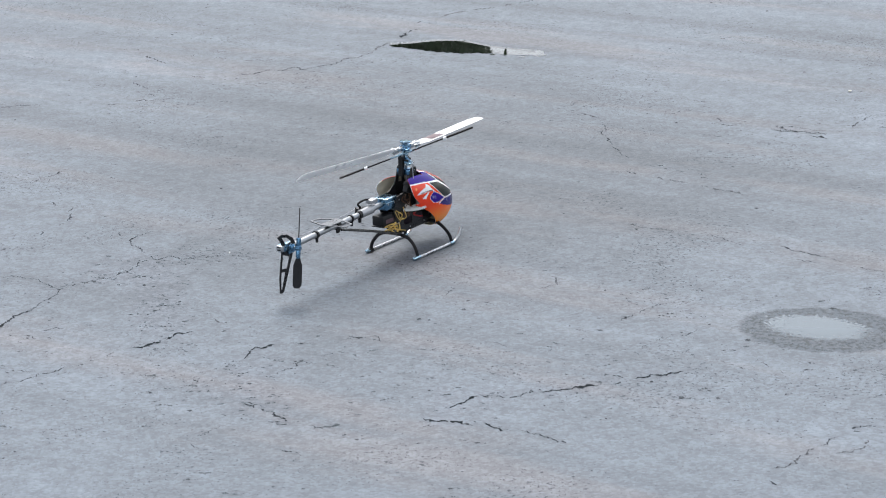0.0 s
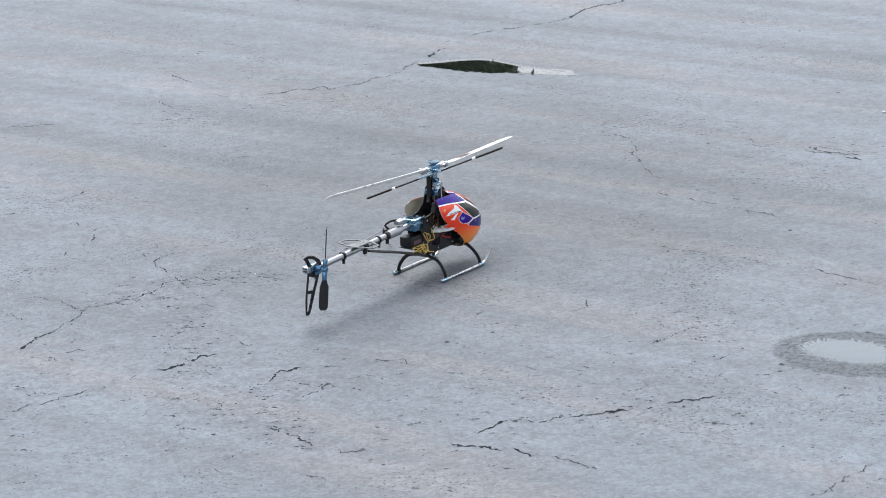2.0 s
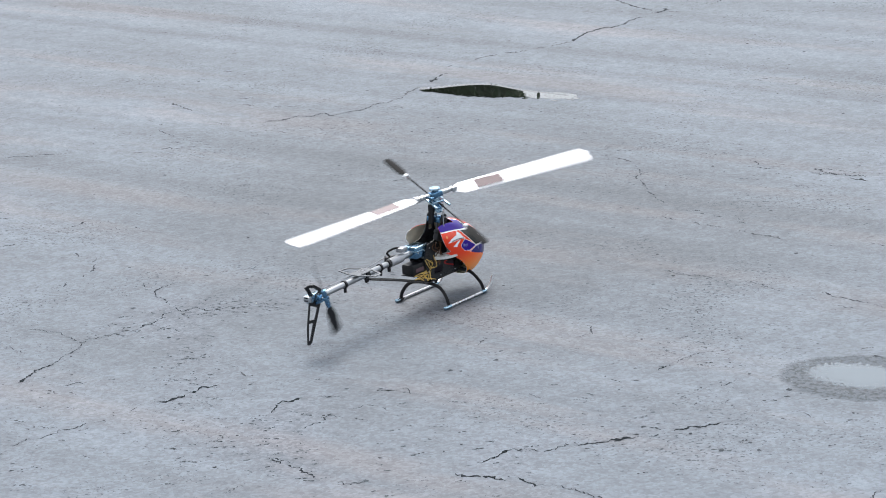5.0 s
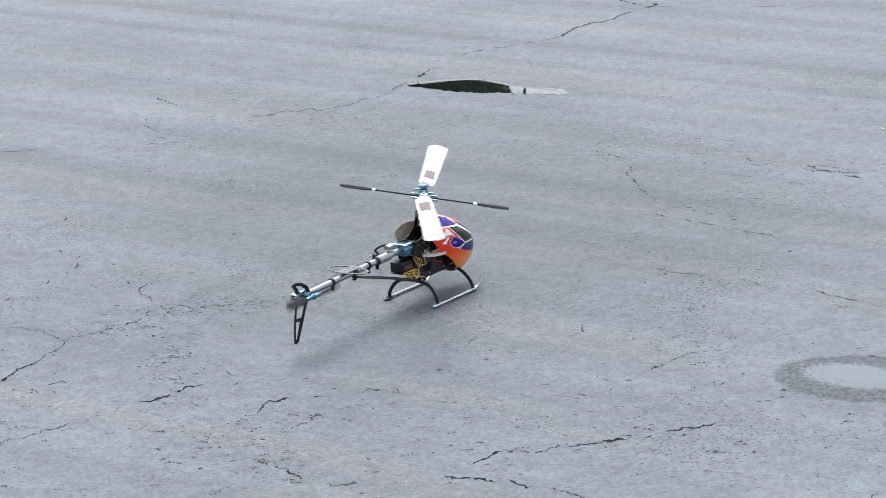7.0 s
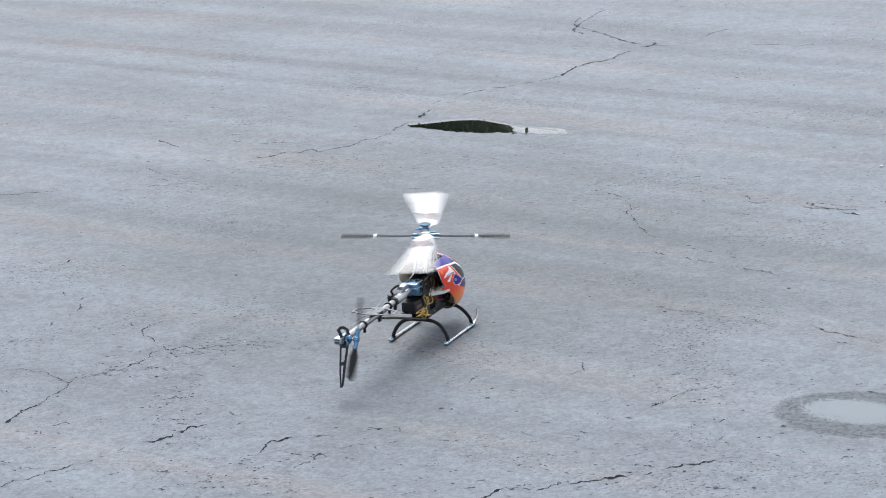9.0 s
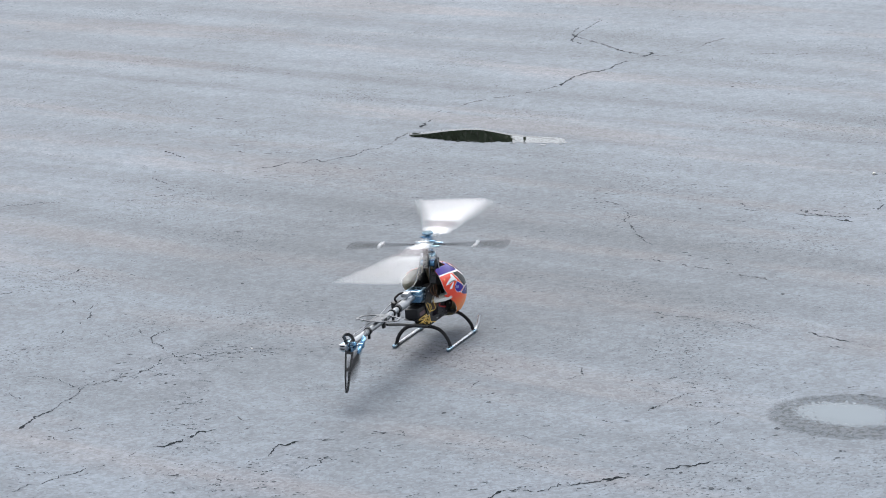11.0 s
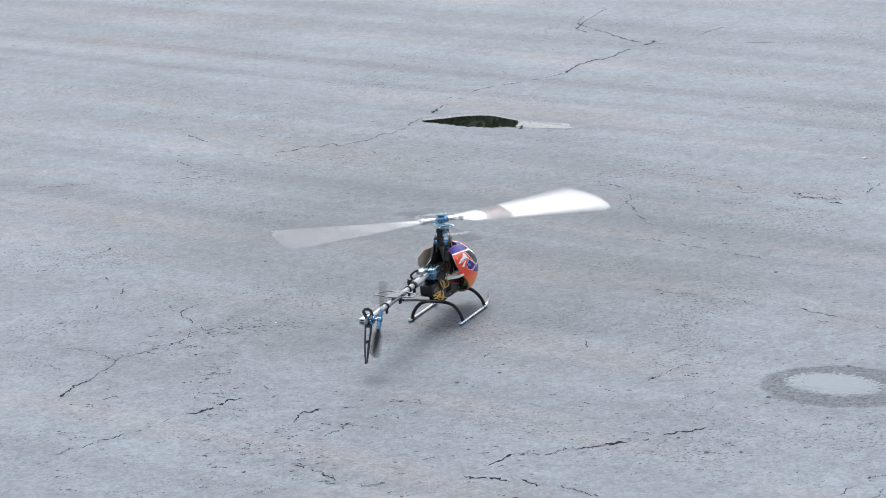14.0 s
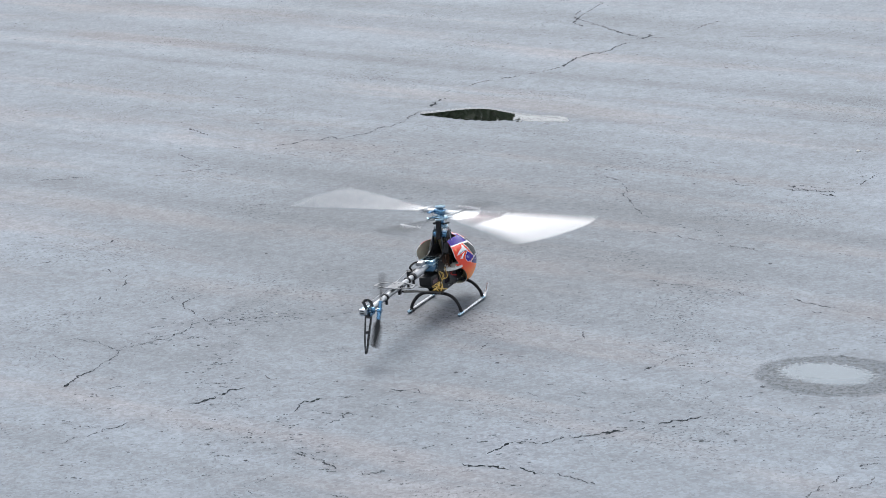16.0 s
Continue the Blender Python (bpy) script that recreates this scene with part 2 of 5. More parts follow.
BATTERY = mat("battery_shrink_wrap", (0.035, 0.028, 0.04), 0.35, spread=0.3, scale=120)
SILVERWRAP = mat("silver_wrap", (0.315, 0.3225, 0.3375), 0.35, 0.6, spread=0.15, scale=120)
INNER = mat("bare_fibreglass", (0.66, 0.59, 0.46), 0.55, spread=0.15, scale=70)
ORANGE = mat("orange_red_canopy_paint", (0.86, 0.12, 0.025), 0.22, spread=0.06, scale=40, coat=0.12)
AMBER = mat("amber_canopy_paint", (0.76, 0.24, 0.048), 0.22, spread=0.08, scale=40, coat=0.12)
PURPLE = mat("violet_blue_canopy_paint", (0.022, 0.004, 0.19), 0.22, spread=0.12, scale=40, coat=0.12)
NAVY = mat("navy_canopy_paint", (0.01875, 0.0165, 0.1275), 0.22, spread=0.12, scale=40, coat=0.12)
STRIPE = mat("white_canopy_paint", (0.765, 0.765, 0.774), 0.22, spread=0.03, scale=40, coat=0.12)
PANE = mat("black_canopy_window_paint", (0.012, 0.016, 0.014), 0.2, spread=0.3, scale=30, coat=0.1)
def fade(m, low, high, z0, z1):
    """Paint that fades with height on its thing."""
    g = Graph(m)
    sep = g.n.new("ShaderNodeSeparateXYZ")
    g.l.new(g.n.new("ShaderNodeTexCoord").outputs["Object"], sep.inputs[0])
    g.put(g.n["Principled BSDF"].inputs["Base Color"], g.mix(g.span(sep.outputs[2], z0, z1), (*low, 1), (*high, 1)))


fade(ORANGE, (0.84, 0.26, 0.03), (0.68, 0.038, 0.006), 0.046, 0.104)
for m, gloss in ((ORANGE, 0.3), (PURPLE, 0.16), (NAVY, 0.16), (STRIPE, 0.3), (PANE, 0.15), (GREYBLADE, 0.2)):
    m.node_tree.nodes["Principled BSDF"].inputs["Specular IOR Level"].default_value = gloss
for m, gloss, coat in ((PLASTIC, 0.22, 0.0), (CARBON, 0.22, 0.10), (RUBBER, 0.12, 0.0), (BATTERY, 0.25, 0.0)):
    m.node_tree.nodes["Principled BSDF"].inputs["Specular IOR Level"].default_value = gloss
    m.node_tree.nodes["Principled BSDF"].inputs["Coat Weight"].default_value = coat
for m in (PURPLE, NAVY, PANE):
    m.node_tree.nodes["Principled BSDF"].inputs["Coat Weight"].default_value = 0.03
CRIMSON = mat("crimson_canopy_paint", (0.44, 0.04, 0.024), 0.22, spread=0.08, scale=40, coat=0.12)
FAINT = mat("pale_lilac_canopy_print", (0.20, 0.20, 0.42), 0.3, spread=0.1, scale=60)
LEAF = mat("leaf", (0.0315, 0.0525, 0.0175), 0.6, spread=0.5, scale=1.2)
BARK = mat("bark", (0.10, 0.075, 0.055), 0.9, spread=0.4, scale=9, bump=0.6)
STONE = mat("pale_pebble", (0.44, 0.432, 0.4), 0.8, spread=0.2, scale=120)


# ---- mesh helpers ----
def smooth(me, angle=38):
    for f in me.polygons:
        f.use_smooth = True
    me.set_sharp_from_angle(angle=radians(angle))


def part(name, bm, material, parent, label="", angle=38):
    me = bpy.data.meshes.new(name)
    bmesh.ops.recalc_face_normals(bm, faces=bm.faces)
    bm.to_mesh(me)
    bm.free()
    for m in material if isinstance(material, (list, tuple)) else [material]:
        me.materials.append(m)
    smooth(me, angle)
    ob = new(name, me)
    ob.parent = parent
    return tagged(ob, label)


def box(size, at=(0, 0, 0), bevel=0.001, turn=(0, 0, 0), bm=None):
    """A bevelled block."""
    one = bmesh.new()
    bmesh.ops.create_cube(one, size=1, matrix=Matrix.Diagonal((*size, 1)))
    if bevel:
        bmesh.ops.bevel(one, geom=list(one.edges), offset=min(bevel, min(size) * 0.45), segments=2, affect="EDGES", profile=0.5)
    one.transform(pose(*at, *turn))
    return joined(bm, one)


def joined(bm, one):
    if bm is None:
        return one
    me = bpy.data.meshes.new("tmp")
    one.to_mesh(me)
    one.free()
    bm.from_mesh(me)
    bpy.data.meshes.remove(me)
    return bm


def lathe(profile, at=(0, 0, 0), turn=(0, 0, 0), seg=20, bm=None):
    """A turned piece about z: profile is (radius, height)."""
    one = bmesh.new()
    rings = []
    for r, z in profile:
        rings.append([one.verts.new((max(r, 1e-5) * math.cos(2 * math.pi * i / seg), max(r, 1e-5) * math.sin(2 * math.pi * i / seg), z)) for i in range(seg)])
    for a, b in zip(rings, rings[1:]):
        for i in range(seg):
            one.faces.new((a[i], a[(i + 1) % seg], b[(i + 1) % seg], b[i]))
    one.faces.new(rings[0][::-1])
    one.faces.new(rings[-1])
    one.transform(pose(*at, *turn))
    return joined(bm, one)


def rod(r, length, at=(0, 0, 0), turn=(0, 0, 0), seg=14, bm=None, chamfer=0.15):
    c = r * chamfer
    h = length / 2
    return lathe([(r - c, -h), (r, -h + c), (r, h - c), (r - c, h)], at, turn, seg, bm)


def bend(points, steps=6):
    """A smooth line through points."""
    p = [Vector(q) for q in points]
    p = [2 * p[0] - p[1]] + p + [2 * p[-1] - p[-2]]
    out = []
    for a, b, c, d in zip(p, p[1:], p[2:], p[3:]):
        for i in range(steps):
            t = i / steps
            out.append(0.5 * (2 * b + (c - a) * t + (2 * a - 5 * b + 4 * c - d) * t * t + (3 * b - a - 3 * c + d) * t ** 3))
    return out + [p[-2]]


def sweep(points, r, seg=8, flat=1.0, bm=None, up=(0, 0, 1)):
    """A tube along points; flat squashes it along up."""
    one = bmesh.new()
    pts = [Vector(q) for q in points]
    rings = []
    for i, q in enumerate(pts):
        way = (pts[min(i + 1, len(pts) - 1)] - pts[max(i - 1, 0)]).normalized()
        side = way.cross(Vector(up))
        side = side.normalized() if side.length > 1e-4 else way.orthogonal().normalized()
        top = side.cross(way)
        rings.append([one.verts.new(q + r * (math.cos(a) * side + flat * math.sin(a) * top)) for a in (2 * math.pi * k / seg for k in range(seg))])
    for a, b in zip(rings, rings[1:]):
        for k in range(seg):
            one.faces.new((a[k], a[(k + 1) % seg], b[(k + 1) % seg], b[k]))
    one.faces.new(rings[0][::-1])
    one.faces.new(rings[-1])
    return joined(bm, one)


def plate(outline, thick, holes=(), at=(0, 0, 0), turn=(0, 0, 0), bm=None):
    """A flat plate in the x-z plane, thick along y, with holes cut through."""
    one = bmesh.new()
    loops = []
    for ring in (outline, *holes):
        vs = [one.verts.new((x, 0, z)) for x, z in ring]
        loops += [one.edges.new((vs[i], vs[(i + 1) % len(vs)])) for i in range(len(vs))]
    bmesh.ops.triangle_fill(one, use_beauty=True, use_dissolve=False, edges=loops, normal=(0, 1, 0))
    made = bmesh.ops.extrude_face_region(one, geom=list(one.faces))
    bmesh.ops.translate(one, vec=(0, thick, 0), verts=[v for v in made["geom"] if isinstance(v, bmesh.types.BMVert)])
    bmesh.ops.translate(one, vec=(0, -thick / 2, 0), verts=list(one.verts))
    bmesh.ops.recalc_face_normals(one, faces=one.faces)
    one.transform(pose(*at, *turn))
    return joined(bm, one)


def lerp(table, x):
    if x <= table[0][0]:
        return table[0][1]
    for (a, va), (b, vb) in zip(table, table[1:]):
        if x <= b:
            k = (x - a) / (b - a)
            return va + (vb - va) * k
    return table[-1][1]


def curve(table, x):
    """A smooth line through the table's points."""
    i = 0
    while i < len(table) - 2 and x > table[i + 1][0]:
        i += 1
    (x0, y0), (x1, y1) = table[i], table[i + 1]
    def slope(k):
        a, b = table[max(k - 1, 0)], table[min(k + 1, len(table) - 1)]
        return (b[1] - a[1]) / (b[0] - a[0])
    h = x1 - x0
    t = max(0.0, min(1.0, (x - x0) / h))
    return (2 * t ** 3 - 3 * t * t + 1) * y0 + (t ** 3 - 2 * t * t + t) * h * slope(i) + (3 * t * t - 2 * t ** 3) * y1 + (t ** 3 - t * t) * h * slope(i + 1)


# ---- ground ----
def make_ground():
    stops = [-700, -250, -90, -30, -12, -6, -4, -2, 0, 2, 4, 6, 12, 30, 90, 250, 700]
    bm = bmesh.new()
    grid = [[bm.verts.new((x, y, 0)) for x in stops] for y in stops]
    for j in range(len(stops) - 1):
        for i in range(len(stops) - 1):
            bm.faces.new((grid[j][i], grid[j][i + 1], grid[j + 1][i + 1], grid[j + 1][i]))
    ob = part("ground", bm, ASPHALT, None, "worn bluish grey asphalt lot with fine cracks and tyre streaks")
    return tagged(ob, category="asphalt ground", kind="structure")


ground = make_ground()


def crack(points, width, material=None, seed=0):
    """A ragged strip of dirt in a crack: dark swellings, thin necks, and breaks where it closes."""
    rng = random.Random(seed)
    strong = width >= 0.0115
    line = []
    for (ax, ay), (bx, by) in zip(points, points[1:]):
        n = max(2, int(math.hypot(bx - ax, by - ay) / 0.0042))
        line += [(ax + (bx - ax) * i / n, ay + (by - ay) * i / n) for i in range(n)]
    line.append(points[-1])
    bm = bmesh.new()
    last, wander, jolt = None, Vector((0, 0)), 0.0
    for i, (x, y) in enumerate(line):
        wander = wander * 0.45 + Vector((rng.uniform(-0.4, 0.4), rng.uniform(-1, 1))) * 0.0048
        if rng.random() < 0.22:
            jolt = rng.uniform(-1, 1) * 0.0048
        a, b = line[max(i - 1, 0)], line[min(i + 1, len(line) - 1)]
        way = Vector((b[0] - a[0], b[1] - a[1])).normalized()
        side = Vector((-way.y, way.x))
        end = min(1.0, (min(i, len(line) - 1 - i) + 0.8) / 4)
        fat = noise.noise((x * 31 + seed, y * 31, 0)) + 0.12
        w = 0.82 * width * end * (0.40 + 0.95 * max(0, fat) ** 1.2) * rng.uniform(0.2, 1.7)
        c = Vector((x, y)) + wander + side * jolt
        closed = noise.noise((x * 33, y * 33, seed + 4.0)) < (-0.26 if material else -0.75 if strong else -0.40) or rng.random() < (0.015 if strong else 0.05)
        ring = [bm.verts.new((*(c + side * w * rng.uniform(0.3, 0.7)), 0.0004)), bm.verts.new((*(c - side * w * rng.uniform(0.3, 0.7)), 0.0004))]
        if last and not closed:
            bm.faces.new((last[0], last[1], ring[1], ring[0]))
        last = ring
    loose = [v for v in bm.verts if not v.link_faces]
    bmesh.ops.delete(bm, geom=loose, context="VERTS")
    for f in bm.faces:
        f.normal_update()
        if f.normal.z < 0:
            f.normal_flip()
    ob = part("crack", bm, material or (CRACK if strong else DULL), ground, "faint shallow hairline crack" if material else "thin ragged crack filled with dark dirt")
    return tagged(ob, kind="structure")


# the cracks, as they run over the lot: width and turning points
crack([(-0.718, 2.008), (-0.691, 1.959), (-0.653, 1.894)], 0.0087, seed=100)
crack([(-0.588, 1.741), (-0.556, 1.714), (-0.533, 1.690)], 0.0083, seed=101)
crack([(-0.532, 2.015), (-0.492, 2.014)], 0.0115, FADED, seed=102)
crack([(-0.593, 1.976), (-0.579, 1.987)], 0.0167, seed=103)
crack([(-0.527, 1.941), (-0.487, 1.926)], 0.0086, seed=104)
crack([(-0.439, 1.887), (-0.396, 1.886), (-0.356, 1.885)], 0.0085, seed=105)
crack([(-0.453, 1.701), (-0.401, 1.719), (-0.378, 1.735), (-0.352, 1.764)], 0.0082, seed=106)
crack([(-0.730, 1.680), (-0.707, 1.629), (-0.687, 1.592)], 0.0082, seed=107)
crack([(-0.672, 1.537), (-0.659, 1.502)], 0.0080, seed=108)
crack([(-1.113, 1.452), (-1.087, 1.454), (-1.026, 1.461), (-0.951, 1.454)], 0.0079, seed=109)
crack([(-0.860, 1.456), (-0.846, 1.466)], 0.0079, seed=110)
crack([(-0.810, 1.415), (-0.796, 1.413)], 0.0079, seed=111)
crack([(-0.774, 1.427), (-0.745, 1.435)], 0.0079, seed=112)
crack([(-0.717, 1.448), (-0.686, 1.462), (-0.663, 1.451), (-0.634, 1.465), (-0.601, 1.459)], 0.0079, seed=113)
crack([(-0.657, 1.566), (-0.624, 1.573)], 0.0081, seed=114)
crack([(-0.603, 2.408), (-0.564, 2.383)], 0.0122, FADED, seed=115)
crack([(-0.433, 1.603), (-0.379, 1.566)], 0.0108, FADED, seed=116)
crack([(-0.351, 1.750), (-0.325, 1.745), (-0.287, 1.780), (-0.268, 1.741), (-0.233, 1.776), (-0.203, 1.784), (-0.180, 1.801), (-0.157, 1.853), (-0.123, 1.860), (-0.095, 1.898), (-0.076, 1.923)], 0.0085, seed=117)
crack([(-0.076, 1.923), (-0.067, 1.980), (-0.035, 2.041)], 0.0114, FADED, seed=118)
crack([(0.004, 2.101), (0.014, 2.145), (0.034, 2.187), (0.051, 2.200)], 0.0170, seed=119)
crack([(0.044, 2.280), (0.069, 2.315)], 0.0090, seed=120)
crack([(0.085, 2.280), (0.098, 2.277)], 0.0090, seed=121)
crack([(0.128, 2.367), (0.162, 2.401), (0.188, 2.429), (0.208, 2.433)], 0.0122, FADED, seed=122)
crack([(0.222, 2.454), (0.255, 2.447), (0.289, 2.465)], 0.0179, seed=123)
crack([(0.315, 2.476), (0.342, 2.504), (0.385, 2.529), (0.429, 2.562)], 0.0124, FADED, seed=124)
crack([(0.429, 2.562), (0.453, 2.618), (0.469, 2.658), (0.489, 2.698), (0.518, 2.727), (0.544, 2.748), (0.579, 2.758), (0.601, 2.771), (0.620, 2.831), (0.646, 2.871), (0.673, 2.884)], 0.0160, seed=125)
crack([(0.699, 2.943), (0.726, 2.947), (0.746, 2.971), (0.737, 3.011)], 0.0190, seed=126)
crack([(0.744, 2.952), (0.796, 2.931)], 0.0132, FADED, seed=127)
crack([(0.636, 3.112), (0.656, 3.059), (0.687, 3.003), (0.709, 2.989)], 0.0118, seed=128)
crack([(0.557, 3.300), (0.595, 3.210), (0.636, 3.112)], 0.0138, FADED, seed=129)
crack([(0.553, 3.509), (0.534, 3.450), (0.521, 3.401), (0.536, 3.346), (0.557, 3.300)], 0.0106, seed=130)
crack([(0.912, 3.057), (0.948, 3.107), (1.000, 3.165)], 0.0134, FADED, seed=131)
crack([(1.036, 2.875), (1.095, 2.853), (1.121, 2.856)], 0.0131, FADED, seed=132)
crack([(1.167, 2.808), (1.222, 2.823)], 0.0129, FADED, seed=133)
crack([(0.741, 1.190), (0.750, 1.169), (0.770, 1.166)], 0.0076, seed=134)
crack([(0.503, 1.197), (0.522, 1.181)], 0.0076, seed=135)
crack([(-0.993, 0.568), (-0.981, 0.576), (-0.967, 0.589)], 0.0134, seed=136)
crack([(-0.967, 0.619), (-0.938, 0.629)], 0.0068, seed=137)
crack([(-0.910, 0.639), (-0.900, 0.643)], 0.0068, seed=138)
crack([(-0.892, 0.657), (-0.881, 0.670), (-0.867, 0.698), (-0.850, 0.711), (-0.836, 0.724), (-0.833, 0.755), (-0.826, 0.738), (-0.806, 0.735)], 0.0069, seed=139)
crack([(-0.817, 0.481), (-0.805, 0.441)], 0.0066, seed=140)
crack([(-0.772, 0.393), (-0.764, 0.415)], 0.0129, seed=141)
crack([(-0.761, 0.373), (-0.766, 0.313)], 0.0065, seed=142)
crack([(-0.770, 0.291), (-0.782, 0.275)], 0.0064, seed=143)
crack([(-0.747, 0.432), (-0.735, 0.430)], 0.0066, seed=144)
crack([(-0.809, 0.239), (-0.819, 0.205)], 0.0063, seed=145)
crack([(-0.648, 0.209), (-0.631, 0.171)], 0.0063, seed=146)
crack([(-0.696, 0.629), (-0.662, 0.634)], 0.0068, seed=147)
crack([(-0.756, 0.609), (-0.743, 0.612)], 0.0068, seed=148)
crack([(-0.554, 0.194), (-0.572, 0.188), (-0.589, 0.173), (-0.601, 0.166), (-0.606, 0.123), (-0.601, 0.097), (-0.584, 0.073), (-0.573, 0.050), (-0.573, 0.024)], 0.0063, seed=149)
crack([(-0.554, 0.005), (-0.544, -0.018), (-0.534, -0.027), (-0.515, -0.010), (-0.497, -0.016), (-0.484, -0.031), (-0.460, -0.026), (-0.437, -0.017), (-0.422, -0.024), (-0.399, -0.027)], 0.0065, seed=150)
crack([(-0.498, 0.009), (-0.494, 0.038), (-0.477, 0.043)], 0.0060, seed=151)
crack([(-0.371, -0.023), (-0.359, -0.029), (-0.347, -0.027), (-0.323, -0.043)], 0.0060, seed=152)
crack([(-0.552, -0.029), (-0.575, -0.038), (-0.578, -0.066), (-0.589, -0.085), (-0.597, -0.100), (-0.607, -0.114), (-0.617, -0.133)], 0.0060, seed=153)
crack([(-0.617, -0.133), (-0.644, -0.152), (-0.672, -0.164), (-0.694, -0.180)], 0.0080, FADED, seed=154)
crack([(-0.417, 0.271), (-0.404, 0.274), (-0.396, 0.287)], 0.0064, seed=155)
crack([(-0.375, 0.175), (-0.363, 0.191)], 0.0062, seed=156)
crack([(-0.488, 1.028), (-0.438, 1.025)], 0.0098, FADED, seed=157)
crack([(-0.424, 0.754), (-0.384, 0.731)], 0.0093, FADED, seed=158)
crack([(-0.773, 0.965), (-0.748, 0.950)], 0.0097, FADED, seed=159)
crack([(0.489, 1.020), (0.497, 0.961), (0.488, 0.883), (0.489, 0.838), (0.497, 0.804), (0.503, 0.738), (0.510, 0.699), (0.522, 0.660), (0.529, 0.627)], 0.0048, seed=160)
crack([(0.431, 1.113), (0.462, 1.084), (0.489, 1.044)], 0.0100, FADED, seed=161)
crack([(0.554, 1.014), (0.601, 0.994)], 0.0098, FADED, seed=162)
crack([(0.687, 0.915), (0.700, 0.913)], 0.0072, seed=163)
crack([(0.758, 0.972), (0.788, 0.989), (0.787, 0.949)], 0.0073, seed=164)
crack([(0.758, 0.937), (0.799, 0.912), (0.819, 0.909)], 0.0072, seed=165)
crack([(0.817, 0.892), (0.835, 0.900)], 0.0072, seed=166)
crack([(0.748, 0.854), (0.788, 0.847)], 0.0095, FADED, seed=167)
crack([(0.892, 0.856), (0.913, 0.841), (0.961, 0.799)], 0.0071, seed=168)
crack([(0.919, 0.885), (0.938, 0.876), (0.967, 0.843), (1.018, 0.822)], 0.0072, seed=169)
crack([(0.977, 0.774), (0.995, 0.760), (1.016, 0.745)], 0.0139, seed=170)
crack([(1.067, 0.898), (1.085, 0.895)], 0.0096, FADED, seed=171)
crack([(0.510, 0.523), (0.539, 0.488)], 0.0067, seed=172)
crack([(0.565, 0.488), (0.592, 0.439), (0.627, 0.404), (0.668, 0.373), (0.689, 0.335), (0.730, 0.310), (0.757, 0.277)], 0.0089, FADED, seed=173)
crack([(0.567, 0.569), (0.607, 0.547)], 0.0068, seed=174)
crack([(0.674, 0.480), (0.693, 0.452)], 0.0066, seed=175)
crack([(0.477, 0.085), (0.522, 0.047), (0.583, 0.003)], 0.0081, FADED, seed=176)
crack([(0.640, -0.027), (0.675, -0.075), (0.700, -0.112)], 0.0060, seed=177)
crack([(0.750, -0.173), (0.765, -0.192)], 0.0060, seed=178)
crack([(0.793, -0.236), (0.834, -0.267)], 0.0060, seed=179)
crack([(0.936, 0.262), (0.955, 0.268)], 0.0063, seed=180)
crack([(0.511, -0.206), (0.532, -0.264)], 0.0080, FADED, seed=181)
crack([(-0.857, -0.097), (-0.832, -0.097), (-0.805, -0.121), (-0.780, -0.136), (-0.759, -0.171), (-0.739, -0.193), (-0.724, -0.219)], 0.0060, seed=182)
crack([(-0.694, -0.180), (-0.715, -0.197), (-0.724, -0.219), (-0.732, -0.252), (-0.747, -0.277), (-0.755, -0.306), (-0.767, -0.341)], 0.0060, seed=183)
crack([(-0.767, -0.341), (-0.792, -0.370), (-0.810, -0.404), (-0.822, -0.438), (-0.829, -0.452)], 0.0120, seed=184)
crack([(-0.875, -0.208), (-0.850, -0.243), (-0.829, -0.257)], 0.0060, seed=185)
crack([(-0.729, -0.483), (-0.708, -0.472), (-0.690, -0.478)], 0.0120, seed=186)
crack([(-0.764, -0.510), (-0.734, -0.532)], 0.0080, FADED, seed=187)
crack([(-0.591, -0.663), (-0.580, -0.641)], 0.0060, seed=188)
crack([(-0.547, -0.615), (-0.531, -0.611), (-0.511, -0.600), (-0.495, -0.592), (-0.489, -0.579)], 0.0120, seed=189)
crack([(-0.480, -0.581), (-0.470, -0.565), (-0.461, -0.538), (-0.434, -0.535)], 0.0120, seed=190)
crack([(-0.754, -0.723), (-0.715, -0.737)], 0.0060, seed=191)
crack([(-0.709, -0.748), (-0.693, -0.747), (-0.674, -0.730), (-0.667, -0.715)], 0.0120, seed=192)
crack([(-0.709, -0.748), (-0.722, -0.772), (-0.746, -0.787), (-0.766, -0.788), (-0.777, -0.802), (-0.802, -0.830)], 0.0060, seed=193)
crack([(-0.823, -0.681), (-0.788, -0.702), (-0.754, -0.723)], 0.0080, FADED, seed=194)
crack([(-0.652, -0.714), (-0.628, -0.717)], 0.0060, seed=195)
crack([(-0.323, -0.716), (-0.316, -0.681), (-0.306, -0.652), (-0.294, -0.654), (-0.269, -0.640)], 0.0120, seed=196)
crack([(-0.319, -0.957), (-0.301, -0.974), (-0.280, -0.992)], 0.0060, seed=197)
crack([(-0.395, -0.459), (-0.359, -0.511)], 0.0080, FADED, seed=198)
crack([(-0.414, -0.417), (-0.400, -0.423)], 0.0060, seed=199)
crack([(-0.491, -0.790), (-0.480, -0.788)], 0.0060, seed=200)
crack([(-0.263, -0.820), (-0.241, -0.791), (-0.226, -0.771), (-0.211, -0.754), (-0.187, -0.763)], 0.0060, seed=201)
crack([(-0.179, -0.716), (-0.159, -0.712), (-0.152, -0.696)], 0.0060, seed=202)
crack([(-0.235, -0.638), (-0.198, -0.640)], 0.0060, seed=203)
crack([(-0.129, -0.616), (-0.107, -0.615), (-0.091, -0.617)], 0.0120, seed=204)
